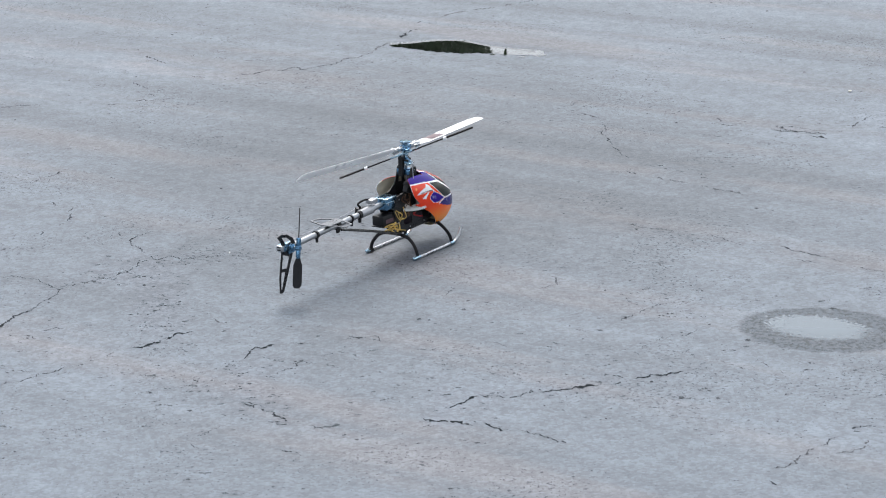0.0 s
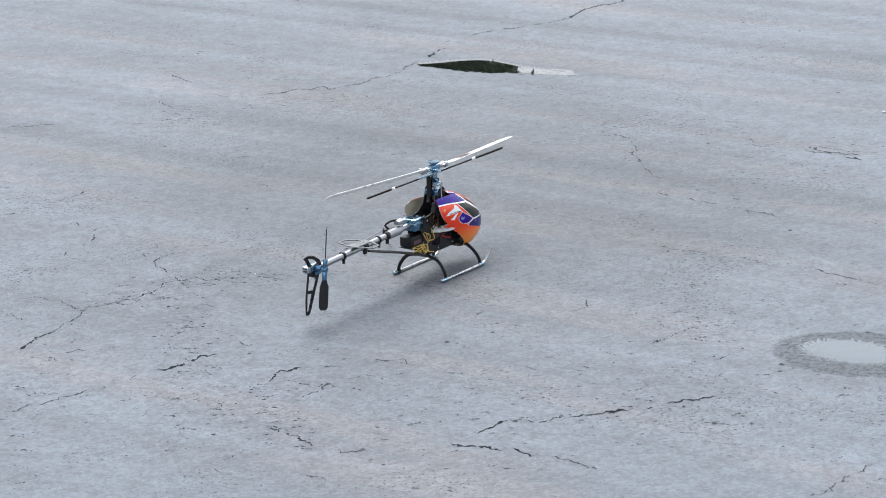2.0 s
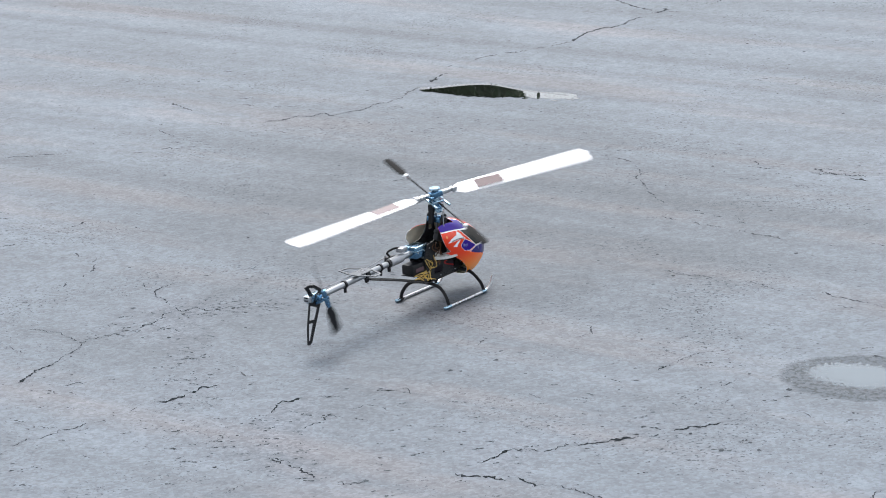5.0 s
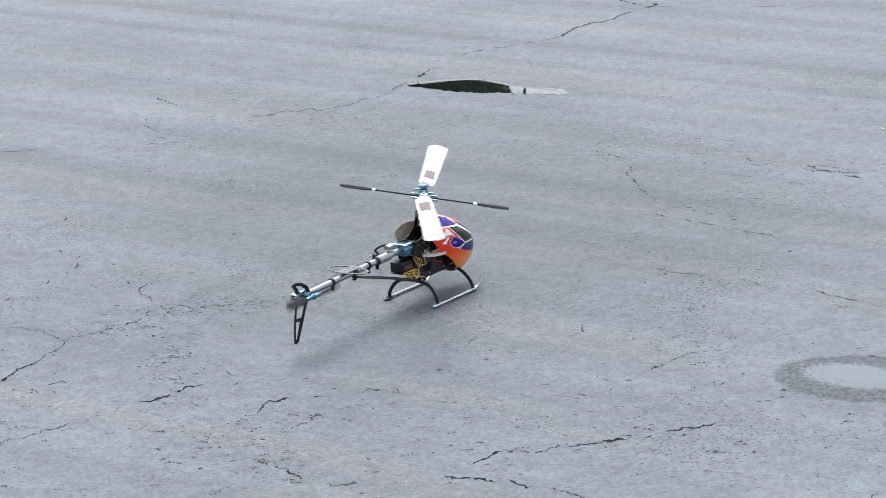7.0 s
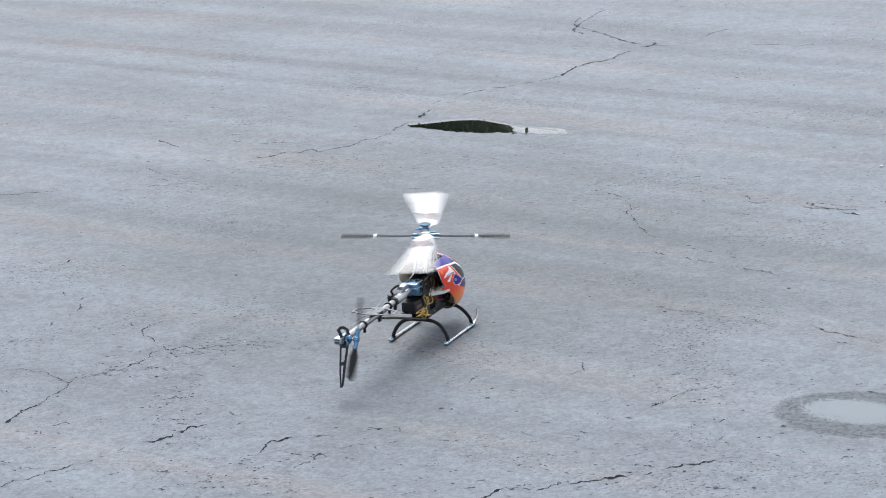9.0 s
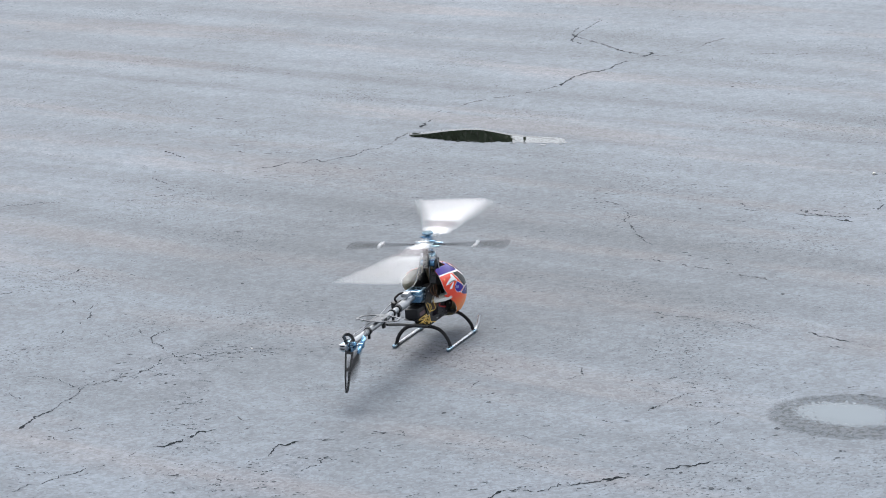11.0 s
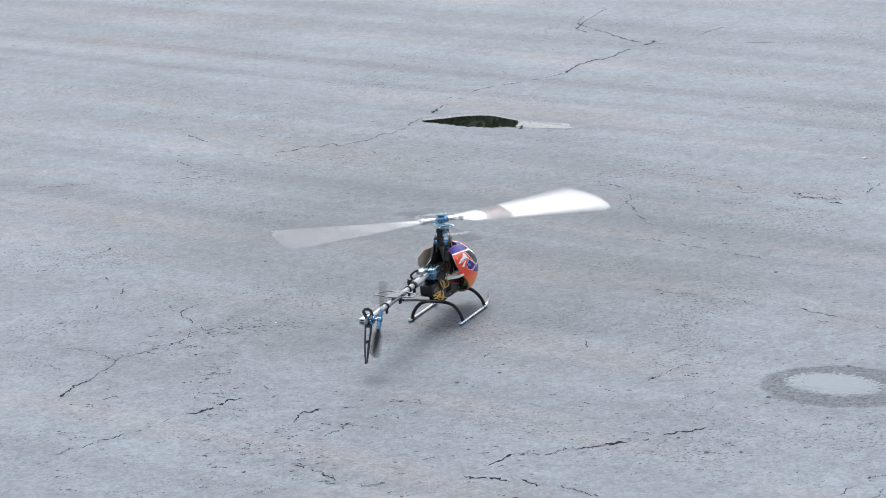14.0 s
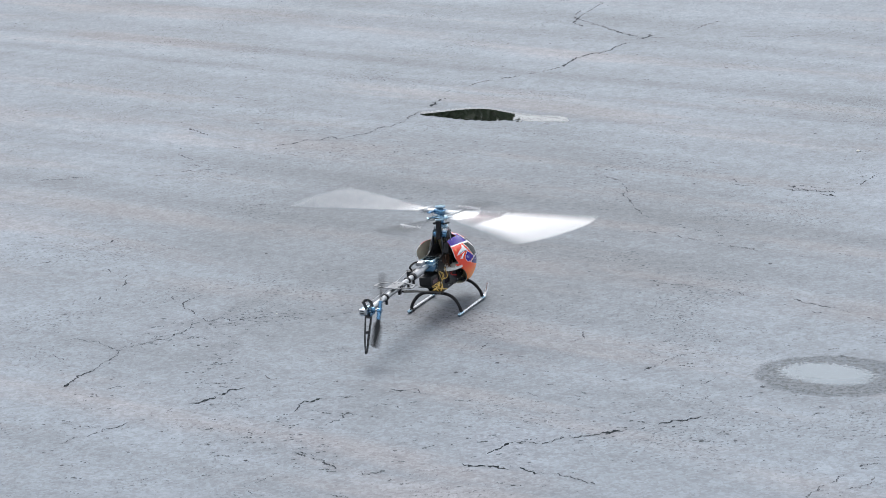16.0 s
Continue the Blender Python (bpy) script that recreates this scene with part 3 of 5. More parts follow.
crack([(-0.091, -0.617), (-0.077, -0.609), (-0.067, -0.648)], 0.0060, seed=205)
crack([(0.030, -1.055), (0.040, -1.051)], 0.0120, seed=206)
crack([(0.048, -1.046), (0.067, -1.031), (0.079, -1.015), (0.095, -0.999), (0.110, -0.986)], 0.0120, seed=207)
crack([(0.110, -0.986), (0.135, -0.992), (0.169, -1.000), (0.190, -0.999), (0.206, -0.978), (0.212, -0.963)], 0.0060, seed=208)
crack([(0.221, -0.979), (0.241, -0.979), (0.261, -0.970), (0.282, -0.963), (0.297, -0.962), (0.315, -0.959), (0.338, -0.956)], 0.0120, seed=209)
crack([(0.011, -1.090), (0.018, -1.099), (0.042, -1.111), (0.066, -1.117), (0.100, -1.130)], 0.0120, seed=210)
crack([(0.114, -1.132), (0.133, -1.148), (0.147, -1.166), (0.161, -1.171)], 0.0120, seed=211)
crack([(0.171, -1.175), (0.189, -1.183), (0.208, -1.196)], 0.0060, seed=212)
crack([(0.071, -0.365), (0.087, -0.318)], 0.0060, seed=213)
crack([(0.104, -0.298), (0.119, -0.289)], 0.0060, seed=214)
crack([(0.261, -0.355), (0.272, -0.345), (0.293, -0.333), (0.296, -0.288), (0.279, -0.278)], 0.0060, seed=215)
crack([(0.148, -0.684), (0.179, -0.709)], 0.0080, FADED, seed=216)
crack([(0.250, -0.751), (0.261, -0.740)], 0.0060, seed=217)
crack([(0.354, -0.952), (0.389, -0.947)], 0.0060, seed=218)
crack([(0.398, -0.930), (0.421, -0.930), (0.433, -0.913), (0.458, -0.919), (0.480, -0.904), (0.492, -0.902)], 0.0120, seed=219)
crack([(0.506, -0.898), (0.532, -0.892)], 0.0080, FADED, seed=220)
crack([(0.406, -0.583), (0.421, -0.572), (0.436, -0.556)], 0.0120, seed=221)
crack([(0.436, -0.556), (0.454, -0.534), (0.471, -0.511), (0.490, -0.499), (0.513, -0.492)], 0.0060, seed=222)
crack([(0.513, -0.492), (0.557, -0.491)], 0.0080, FADED, seed=223)
crack([(0.391, -0.761), (0.406, -0.760)], 0.0060, seed=224)
crack([(0.428, -0.756), (0.445, -0.739)], 0.0060, seed=225)
crack([(0.466, -0.722), (0.475, -0.699), (0.491, -0.702)], 0.0060, seed=226)
crack([(0.507, -0.700), (0.526, -0.690), (0.538, -0.678), (0.554, -0.663)], 0.0060, seed=227)
crack([(0.449, -0.801), (0.462, -0.800)], 0.0060, seed=228)
crack([(0.475, -0.805), (0.485, -0.803)], 0.0060, seed=229)
crack([(0.507, -0.796), (0.525, -0.773)], 0.0060, seed=230)
crack([(0.523, -0.551), (0.552, -0.533)], 0.0060, seed=231)
crack([(0.314, -0.378), (0.346, -0.379)], 0.0080, FADED, seed=232)
crack([(0.634, -0.858), (0.647, -0.889), (0.653, -0.905)], 0.0060, seed=233)
crack([(0.655, -0.458), (0.669, -0.460)], 0.0060, seed=234)
crack([(0.679, -1.316), (0.696, -1.304), (0.71, -1.273)], 0.0070, seed=300)
crack([(0.74, -1.254), (0.781, -1.226)], 0.0070, seed=301)
crack([(0.573, -1.427), (0.604, -1.41), (0.63, -1.39), (0.644, -1.357), (0.679, -1.316)], 0.007, FADED, seed=302)
crack([(0.571, -1.473), (0.582, -1.495)], 0.008, seed=303)
crack([(0.509, -1.453), (0.525, -1.455)], 0.008, seed=304)
crack([(0.702, -1.357), (0.742, -1.343), (0.775, -1.293)], 0.007, FADED, seed=305)
crack([(-0.319, -0.965), (-0.287, -0.996), (-0.25, -1.04), (-0.229, -1.081)], 0.008, seed=306)
crack([(-0.193, -1.098), (-0.168, -1.119), (-0.138, -1.111)], 0.007, seed=307)
crack([(-0.399, -1.165), (-0.382, -1.195)], 0.006, seed=308)
crack([(-0.381, -1.125), (-0.349, -1.086)], 0.006, seed=309)
crack([(-0.24, -1.211), (-0.204, -1.246)], 0.007, seed=310)
crack([(0.203, -1.19), (0.25, -1.25)], 0.008, seed=311)
crack([(0.54, 3.21), (0.51, 3.29), (0.54, 3.39), (0.59, 3.51), (0.64, 3.63)], 0.01, seed=5)
crack([(0.78, -0.14), (0.82, -0.19), (0.89, -0.27)], 0.006, seed=36)
crack([(0.91, -0.31), (0.92, -0.32), (0.96, -0.35)], 0.006, seed=37)
crack([(0.91, 0.88), (0.94, 0.83), (1.02, 0.78)], 0.009, seed=60)
crack([(1.09, 0.84), (1.13, 0.91), (1.16, 0.95)], 0.009, seed=62)


# the larger pits: place and size
PITS = [(-0.583, 2.705, 0.0028), (-0.664, 2.277, 0.0037), (-0.961, 2.657, 0.0028), (-0.886, 2.574, 0.0022), (-0.761, 2.281, 0.0021), (-0.747, 2.088, 0.0026), (-0.933, 2.140, 0.0021), (-0.908, 1.734, 0.0020), (-0.891, 1.558, 0.0020), (-0.478, 1.659, 0.0020), (-0.411, 1.442, 0.0025), (-0.041, 3.463, 0.0024), (-0.109, 2.867, 0.0028), (0.003, 2.788, 0.0028), (0.243, 2.620, 0.0028), (0.364, 3.255, 0.0029), (-0.175, 2.032, 0.0031), (0.292, 1.652, 0.0025), (0.262, 1.686, 0.0020), (0.273, 1.416, 0.0025), (0.291, 1.323, 0.0024), (0.604, 2.331, 0.0032), (1.075, 2.239, 0.0037), (1.156, 2.463, 0.0027), (1.065, 1.441, 0.0039), (1.356, 3.262, 0.0035), (1.266, 2.946, 0.0028), (0.930, 2.394, 0.0038), (0.744, 1.795, 0.0033), (0.930, 1.715, 0.0025), (0.999, 2.026, 0.0026), (0.675, 0.958, 0.0035), (0.767, 0.159, 0.0043)]
PITS += [(0.604, 0.527, 0.0031), (0.492, 0.039, 0.0032), (0.459, 0.335, 0.0022), (0.345, 0.186, 0.0021), (0.522, -0.122, 0.0021), (-0.430, 0.530, 0.0029), (-1.004, 1.309, 0.0024), (-0.989, 1.037, 0.0019), (-0.300, 0.016, 0.0029), (-0.399, -0.169, 0.0029), (-0.552, -0.209, 0.0036), (-0.606, -0.197, 0.0025), (0.101, -0.472, 0.0040), (0.012, -0.521, 0.0040), (0.032, -0.531, 0.0021), (-0.185, -0.598, 0.0032), (-0.142, -1.102, 0.0038), (0.722, -0.478, 0.0029), (0.632, -0.741, 0.0048), (0.474, -1.045, 0.0048), (0.538, -1.057, 0.0034), (0.819, -0.572, 0.0034), (0.725, 0.667, 0.0032), (0.718, 0.610, 0.0023), (-0.739, -0.300, 0.0027), (-0.724, -0.420, 0.0027), (-0.842, -0.330, 0.0017), (-0.488, -0.787, 0.0029), (0.798, 0.907, 0.0023), (0.390, -0.389, 0.0025), (0.571, -0.638, 0.0025), (0.429, -0.952, 0.0029), (0.727, -0.890, 0.0025)]


def chips():
    """Small ragged pits and flakes of dirt strewn over the asphalt, thicker along worn lanes."""
    rng = random.Random(5)
    verts, faces = [], []
    bands = [(0.95, 0.90, 0.25, 0.07, 120), (0.62, 1.12, 0.22, 0.06, 90), (0.3, 1.12, 0.4, 0.12, 45), (0.0, 1.55, 0.3, 0.07, 60), (-0.30, 1.62, 0.1, 0.05, 40), (-0.51, -0.37, 0.035, 0.09, 90), (-0.64, -0.14, 0.07, 0.04, 60), (-0.46, -0.03, 0.09, 0.03, 80), (-0.30, -0.02, 0.10, 0.025, 40), (-0.45, -0.75, 0.3, 0.2, 160), (0.05, -1.0, 0.45, 0.12, 120), (-0.1, -0.72, 0.3, 0.12, 70), (0.85, -0.9, 0.2, 0.2, 60), (0.6, -0.55, 0.2, 0.2, 60), (-0.35, 1.62, 0.15, 0.1, 30), (0.3, 0.75, 0.3, 0.12, 25)]
    spots = [(rng.uniform(-1.8, 1.8), rng.uniform(-1.7, 4.8)) for _ in range(2300)]
    for x, y, sx, sy, n in bands:
        spots += [(rng.gauss(x, sx), rng.gauss(y, sy)) for _ in range(n)]
    for x, y in spots:
        if noise.noise((x * 1.7, y * 1.7, 3)) < rng.uniform(-0.5, 0.1):
            continue
        heading, px, py = rng.uniform(-0.9, 0.5), x, y
        level = 0.0005
        for _ in range(rng.choice((1, 1, 1, 2, 2, 3, 4))):       # a broken string of flakes
            r = rng.choice((0.0007, 0.0009, 0.0011, 0.0014, 0.0018, 0.0025))
            stretch = rng.uniform(1.0, 2.8)
            first, n = len(verts), rng.randint(6, 9)
            for i in range(n):
                a = 2 * math.pi * i / n
                u, v = r * stretch * math.cos(a) * rng.uniform(0.35, 1.3), r * 1.2 * math.sin(a) * rng.uniform(0.2, 1.4)
                verts.append((px + u * math.cos(heading) - v * math.sin(heading), py + u * math.sin(heading) + v * math.cos(heading), level))
            faces.append(tuple(range(first, first + n)))
            step = r * stretch * rng.uniform(1.6, 3.0)
            px, py, heading = px + step * math.cos(heading), py + step * math.sin(heading), heading + rng.uniform(-0.6, 0.6)
    for x, y, r in PITS:                                          # the larger pits
        first, n = len(verts), 12
        for i in range(n):
            a = 2 * math.pi * i / n
            verts.append((x + 1.25 * r * math.cos(a) * rng.uniform(0.6, 1.2), y + 1.7 * r * math.sin(a) * rng.uniform(0.6, 1.2), 0.0006))
        faces.append(tuple(range(first, first + n)))
    me = bpy.data.meshes.new("dirt_flecks")
    me.from_pydata(verts, [], faces)
    me.materials.append(FLECK)
    ob = new("dirt_flecks", me)
    tagged(ob, "small dark pits and flecks of dirt strewn over asphalt", "dirt", kind="stuff")


chips()


def outline(cx, cy, rx, ry, turn, n, rough, seed, fine=0.0):
    """An uneven closed line round an ellipse."""
    rng = random.Random(seed)
    out = []
    for i in range(n):
        a = 2 * math.pi * i / n
        k = 1 + rough * noise.noise((math.cos(a) * 2.2 + seed, math.sin(a) * 2.2, seed)) + rng.uniform(-fine, fine)
        x, y = rx * k * math.cos(a), ry * k * math.sin(a)
        c, s = math.cos(radians(turn)), math.sin(radians(turn))
        out.append((cx + x * c - y * s, cy + x * s + y * c))
    return out


def sheet(bm, ring, z, rim=0.0, lift=0.0):
    """A flat sheet with an optional sloping rim of water round it."""
    cx, cy = sum(p[0] for p in ring) / len(ring), sum(p[1] for p in ring) / len(ring)
    inner = [bm.verts.new((x, y, z)) for x, y in ring]
    bm.faces.new(inner)
    if rim:
        outer = []
        for x, y in ring:
            d = math.hypot(x - cx, y - cy)
            outer.append(bm.verts.new((x + (x - cx) / d * rim, y + (y - cy) / d * rim, z + lift)))
        for i in range(len(ring)):
            j = (i + 1) % len(ring)
            bm.faces.new((inner[i], outer[i], outer[j], inner[j]))


def near_puddle():
    bm = bmesh.new()
    sheet(bm, outline(0.774, -0.684, 0.070, 0.041, -35, 260, 0.34, 8, 0.04), 0.0001)
    for f in bm.faces:
        f.normal_update()
        if f.normal.z < 0:
            f.normal_flip()
    pool = part("puddle", bm, SHALLOW, None, angle=1, label="shallow puddle of clear rainwater with a damp rim on grey asphalt")
    tagged(pool, category="puddle", kind="structure")


def far_puddle():
    bm = bmesh.new()
    rng = random.Random(4)
    spine = [(-0.03, 2.0, 0.004), (0.03, 1.982, 0.030), (0.10, 1.962, 0.066), (0.17, 1.938, 0.076), (0.22, 1.904, 0.056), (0.27, 1.866, 0.036), (0.32, 1.838, 0.026), (0.375, 1.812, 0.004)]
    top, low = [], []
    for i in range(80):
        x = -0.03 + 0.405 * i / 79
        c, h = curve([p[:2] for p in spine], x), curve([(p[0], p[2]) for p in spine], x)
        top.append((x, c + h * rng.uniform(0.98, 1.02)))
        low.append((x, c - h * rng.uniform(0.8, 1.12)))
    inner = [bm.verts.new((x, y, 0.0007)) for x, y in low + top[::-1]]
    bm.faces.new(inner)
    # the far shore slopes up out of the water
    shore = [bm.verts.new((x, y + w, 0.0007 + 0.042 * w)) for (x, y), w in zip(top, [rng.uniform(0.012, 0.026) for _ in top])]
    n = len(top)
    back = inner[n:][::-1]
    for i in range(n - 1):
        bm.faces.new((back[i], back[i + 1], shore[i + 1], shore[i]))
    # thin films that cling to the grit along the near shore and over the shallow end
    for i in range(420):
        x = rng.uniform(-0.02, 0.375) if rng.random() < 0.25 else rng.uniform(0.235, 0.395)
        c, h = curve([p[:2] for p in spine], x), curve([(p[0], p[2]) for p in spine], x)
        y = c - h * rng.uniform(0.85, 1.1) if x < 0.24 else c + rng.gauss(0, 0.019)
        film = outline(x, y, rng.uniform(0.003, 0.010), rng.uniform(0.002, 0.008), rng.uniform(-40, 0), 8, 0.4, rng.random() * 9, 0.25)
        bm.faces.new([bm.verts.new((px, py, 0.00075 + i * 4e-7)) for px, py in film])
    for f in bm.faces:
        if f.normal.z < 0:
            f.normal_flip()
    pool = part("puddle", bm, WATER, None, angle=1, label="narrow puddle mirroring dark trees and bright sky")
    tagged(pool, category="puddle", kind="structure")


near_puddle()
far_puddle()


def pebble(x, y, r):
    bm = bmesh.new()
    bmesh.ops.create_icosphere(bm, subdivisions=2, radius=r)
    for v in bm.verts:
        v.co *= 1 + 0.3 * noise.noise(v.co * 200 + Vector((x, y, 0)))
        v.co.z *= 0.6
    ob = part("pebble", bm, STONE, None, "tiny pale pebble lying on the asphalt")
    ob.location = (x, y, r * 0.5)
    tagged(ob, category="pebble", group="pebbles on the asphalt")


for px, py, pr in ((1.145, 1.20, 0.0045), (-0.385, 0.0, 0.002)):
    pebble(px, py, pr)


# ---- model helicopter: x ahead, y to its left, z up, the mast at x = y = 0 ----
HUB = 0.2235       # height of the blade grips
FLY = 0.2105       # height of the flybar
heli = tagged(new("model_helicopter"), "orange and violet radio-controlled helicopter standing on its skids on asphalt", "model helicopter")

TOP = [(-0.055, 0.163), (-0.03, 0.170), (0.0, 0.172), (0.03, 0.168), (0.06, 0.158), (0.09, 0.143), (0.118, 0.120), (0.139, 0.099), (0.150, 0.082)]
LOW = [(-0.055, 0.110), (-0.03, 0.090), (0.0, 0.066), (0.03, 0.048), (0.06, 0.037), (0.09, 0.036), (0.118, 0.048), (0.139, 0.065), (0.150, 0.082)]
HALF = [(-0.055, 0.043), (-0.03, 0.046), (0.0, 0.047), (0.03, 0.047), (0.06, 0.0455), (0.09, 0.0400), (0.118, 0.0305), (0.139, 0.0165), (0.150, 0.0004)]
CUT = [(-0.055, 0.128), (-0.04, 0.116), (-0.02, 0.104), (0.0, 0.094), (0.02, 0.082), (0.04, 0.066), (0.056, 0.050), (0.07, 0.034), (0.075, 0.0)]


def inside(x, z, poly):
    hit = False
    for (ax, az), (bx, bz) in zip(poly, poly[1:] + poly[:1]):
        if (az > z) != (bz > z) and x < (bx - ax) * (z - az) / (bz - az) + ax:
            hit = not hit
    return hit


def near_line(x, z, poly, d, closed=True):
    for (ax, az), (bx, bz) in zip(poly, poly[1:] + (poly[:1] if closed else [])):
        ux, uz = bx - ax, bz - az
        k = max(0, min(1, ((x - ax) * ux + (z - az) * uz) / (ux * ux + uz * uz)))
        if math.hypot(x - ax - k * ux, z - az - k * uz) < d:
            return True
    return False


# painted fields of the canopy's flank, seen from its side
WINDOW = [(0.0242, 0.1450), (0.060, 0.1385), (0.124, 0.1035), (0.118, 0.0975), (0.0732, 0.1027)]
VISOR = [(0.036, 0.157), (0.0455, 0.1555), (0.061, 0.1430), (0.048, 0.1448)]
LOWER = [(0.0193, 0.1102), (0.0184, 0.1168), (0.033, 0.1244), (0.0487, 0.1164), (0.0735, 0.1018), (0.0448, 0.0977), (0.029, 0.1023)]
FRONT = [(0.051, 0.0940), (0.0735, 0.0993), (0.118, 0.0960), (0.153, 0.0900), (0.153, 0.0730), (0.112, 0.0735), (0.0681, 0.0865)]
FLASH = [(-0.0269, 0.1302), (-0.0137, 0.1361), (0.0068, 0.1397), (0.0110, 0.1463), (0.0201, 0.1403), (0.0306, 0.1298), (0.0378, 0.1251), (0.0151, 0.1289), (-0.0103, 0.1290)]
FLASH_TWO = [(-0.0103, 0.1190), (0.0085, 0.1264), (0.0176, 0.1270), (0.0076, 0.1205), (0.0026, 0.1151)]
PILLAR = [(0.0455, 0.1575), (0.064, 0.1400), (0.121, 0.1060)]
EDGE = [(-0.06, 0.1560), (0.0, 0.1503), (0.062, 0.1405), (0.08, 0.1405)]


def canopy_paint(x, y, z):
    edge = lerp(EDGE, x)
    if inside(x, z, WINDOW):
        return 5
    if near_line(x, z, WINDOW, 0.0012):
        return 4
    if inside(x, z, VISOR):
        return 3
    if near_line(x, z, PILLAR, 0.0013, False):
        return 4
    if x > 0.044 and z > lerp(PILLAR, x):
        return 6 if abs(y) < 0.026 else 5
    if abs(y) < 0.0185 and x > 0.022:
        return 6 if abs(y) < 0.0165 and x > 0.025 else 4
    if inside(x, z, LOWER):
        mark = 0.026 < x < 0.041 and abs(z - 0.1125 + 0.25 * (x - 0.03)) < 0.0028 and math.sin(x * 1500) > 0.1
        return 7 if mark else 2
    if near_line(x, z, LOWER, 0.0009):
        return 4
    if inside(x, z, FRONT):
        return 3
    if near_line(x, z, FRONT[:3], 0.0013, False):
        return 4
    if near_line(x, z, [(-0.012, 0.1306), (0.0085, 0.1309), (0.030, 0.1278)], 0.0008, False):
        return 5
    if inside(x, z, FLASH) or inside(x, z, FLASH_TWO):
        return 4
    if z > edge + 0.0011:
        return 2
    if z > edge - 0.0011:
        return 4
    if math.hypot(x + 0.0269, z - 0.1426) < 0.0032:
        return 1
    return 0


def canopy():
    bm = bmesh.new()
    across, along = 320, 300
    rows = []
    for i in range(along + 1):
        x = 0.150 - 0.205 * (i / along) ** 1.35
        t, l, w = curve(TOP, x), curve(LOW, x), max(0.0003, curve(HALF, x))
        row = []
        for j in range(across):
            a = 2 * math.pi * j / across
            c, s = math.cos(a), math.sin(a)
            power = 0.9
            row.append(bm.verts.new((x, w * math.copysign(abs(s) ** power, s), (t + l) / 2 + (t - l) / 2 * math.copysign(abs(c) ** power, c))))
        rows.append(row)
    for a, b in zip(rows, rows[1:]):
        for j in range(across):
            f = bm.faces.new((a[j], a[(j + 1) % across], b[(j + 1) % across], b[j]))
            c = f.calc_center_median()
            f.material_index = canopy_paint(c.x, c.y, c.z)
    drop = []
    for f in bm.faces:
        c = f.calc_center_median()
        slot = -0.026 < c.y < 0.036 and c.x < 0.020 and c.z > 0.12
        cheek = c.z > 0.11 and c.x < (-0.0410 if c.y < 0 else -0.0525) + 20 * (c.z - 0.145) ** 2
        if c.z < lerp(CUT, c.x) or slot or cheek:
            drop.append(f)
    bmesh.ops.delete(bm, geom=drop, context="FACES")
    bmesh.ops.smooth_vert(bm, verts=[v for v in bm.verts if v.is_boundary], factor=0.5, use_axis_x=True, use_axis_y=True, use_axis_z=True)
    ob = part("canopy", bm, [ORANGE, AMBER, PURPLE, NAVY, STRIPE, PANE, CRIMSON, FAINT, INNER], heli, "glossy orange, violet and white painted canopy shell", angle=60)
    skin = ob.modifiers.new("skin", "SOLIDIFY")
    skin.thickness, skin.offset, skin.material_offset, skin.material_offset_rim = 0.0012, -1, 8, 4
    return ob


canopy()

# main frame: two carbon side plates with cut-outs, between them the drive
SIDE = [(-0.062, 0.132), (-0.040, 0.136), (-0.020, 0.148), (-0.011, 0.168), (-0.008, 0.182), (0.009, 0.182), (0.014, 0.150), (0.030, 0.118), (0.062, 0.100), (0.070, 0.078), (0.060, 0.060), (0.028, 0.054), (-0.050, 0.052), (-0.062, 0.066), (-0.076, 0.104)]
HOLES = ([(-0.036, 0.108), (-0.018, 0.114), (-0.010, 0.094), (-0.030, 0.088)], [(0.004, 0.110), (0.018, 0.108), (0.022, 0.094), (0.006, 0.094)], [(-0.040, 0.078), (-0.012, 0.080), (-0.014, 0.064), (-0.042, 0.066)], [(0.008, 0.080), (0.034, 0.078), (0.030, 0.064), (0.010, 0.066)], [(-0.004, 0.170), (0.004, 0.170), (0.006, 0.148), (-0.007, 0.148)])
for y in (-0.0175, 0.0175):
    p = part("side_plate", plate(SIDE, 0.0016, HOLES, (0, y, 0)), CARBON, heli, "black carbon fibre side plate")
    for bx, bz in ((-0.055, 0.125), (-0.03, 0.13), (-0.06, 0.075), (0.05, 0.07), (0.055, 0.092), (-0.0095, 0.160), (0.004, 0.176), (0.02, 0.12), (-0.02, 0.058), (0.03, 0.058)):
        part("bolt", rod(0.0016, 0.0014, (bx, y + math.copysign(0.0013, y), bz), (90, 0, 0), 8), ALU, p, "small silver bolt head")
part("bearing_block", box((0.024, 0.033, 0.012), (0, 0, 0.172), 0.002), BLUE, heli, "blue anodised bearing block")
part("bearing_block", box((0.024, 0.033, 0.010), (0, 0, 0.118), 0.002), PLASTIC, heli)
part("frame_spacer", rod(0.003, 0.033, (-0.058, 0, 0.072), (90, 0, 0)), ALU, heli)
part("frame_spacer", rod(0.003, 0.033, (0.052, 0, 0.066), (90, 0, 0)), ALU, heli)
part("bottom_plate", box((0.125, 0.034, 0.003), (0.003, 0, 0.0515), 0.001), CARBON, heli)
part("motor", lathe([(0.006, -0.015), (0.0135, -0.013), (0.014, -0.004), (0.0125, -0.002), (0.0125, 0.002), (0.014, 0.004), (0.0135, 0.013), (0.005, 0.015)], (0.030, 0, 0.130), seg=24), STEEL, heli, "dark steel outrunner motor")


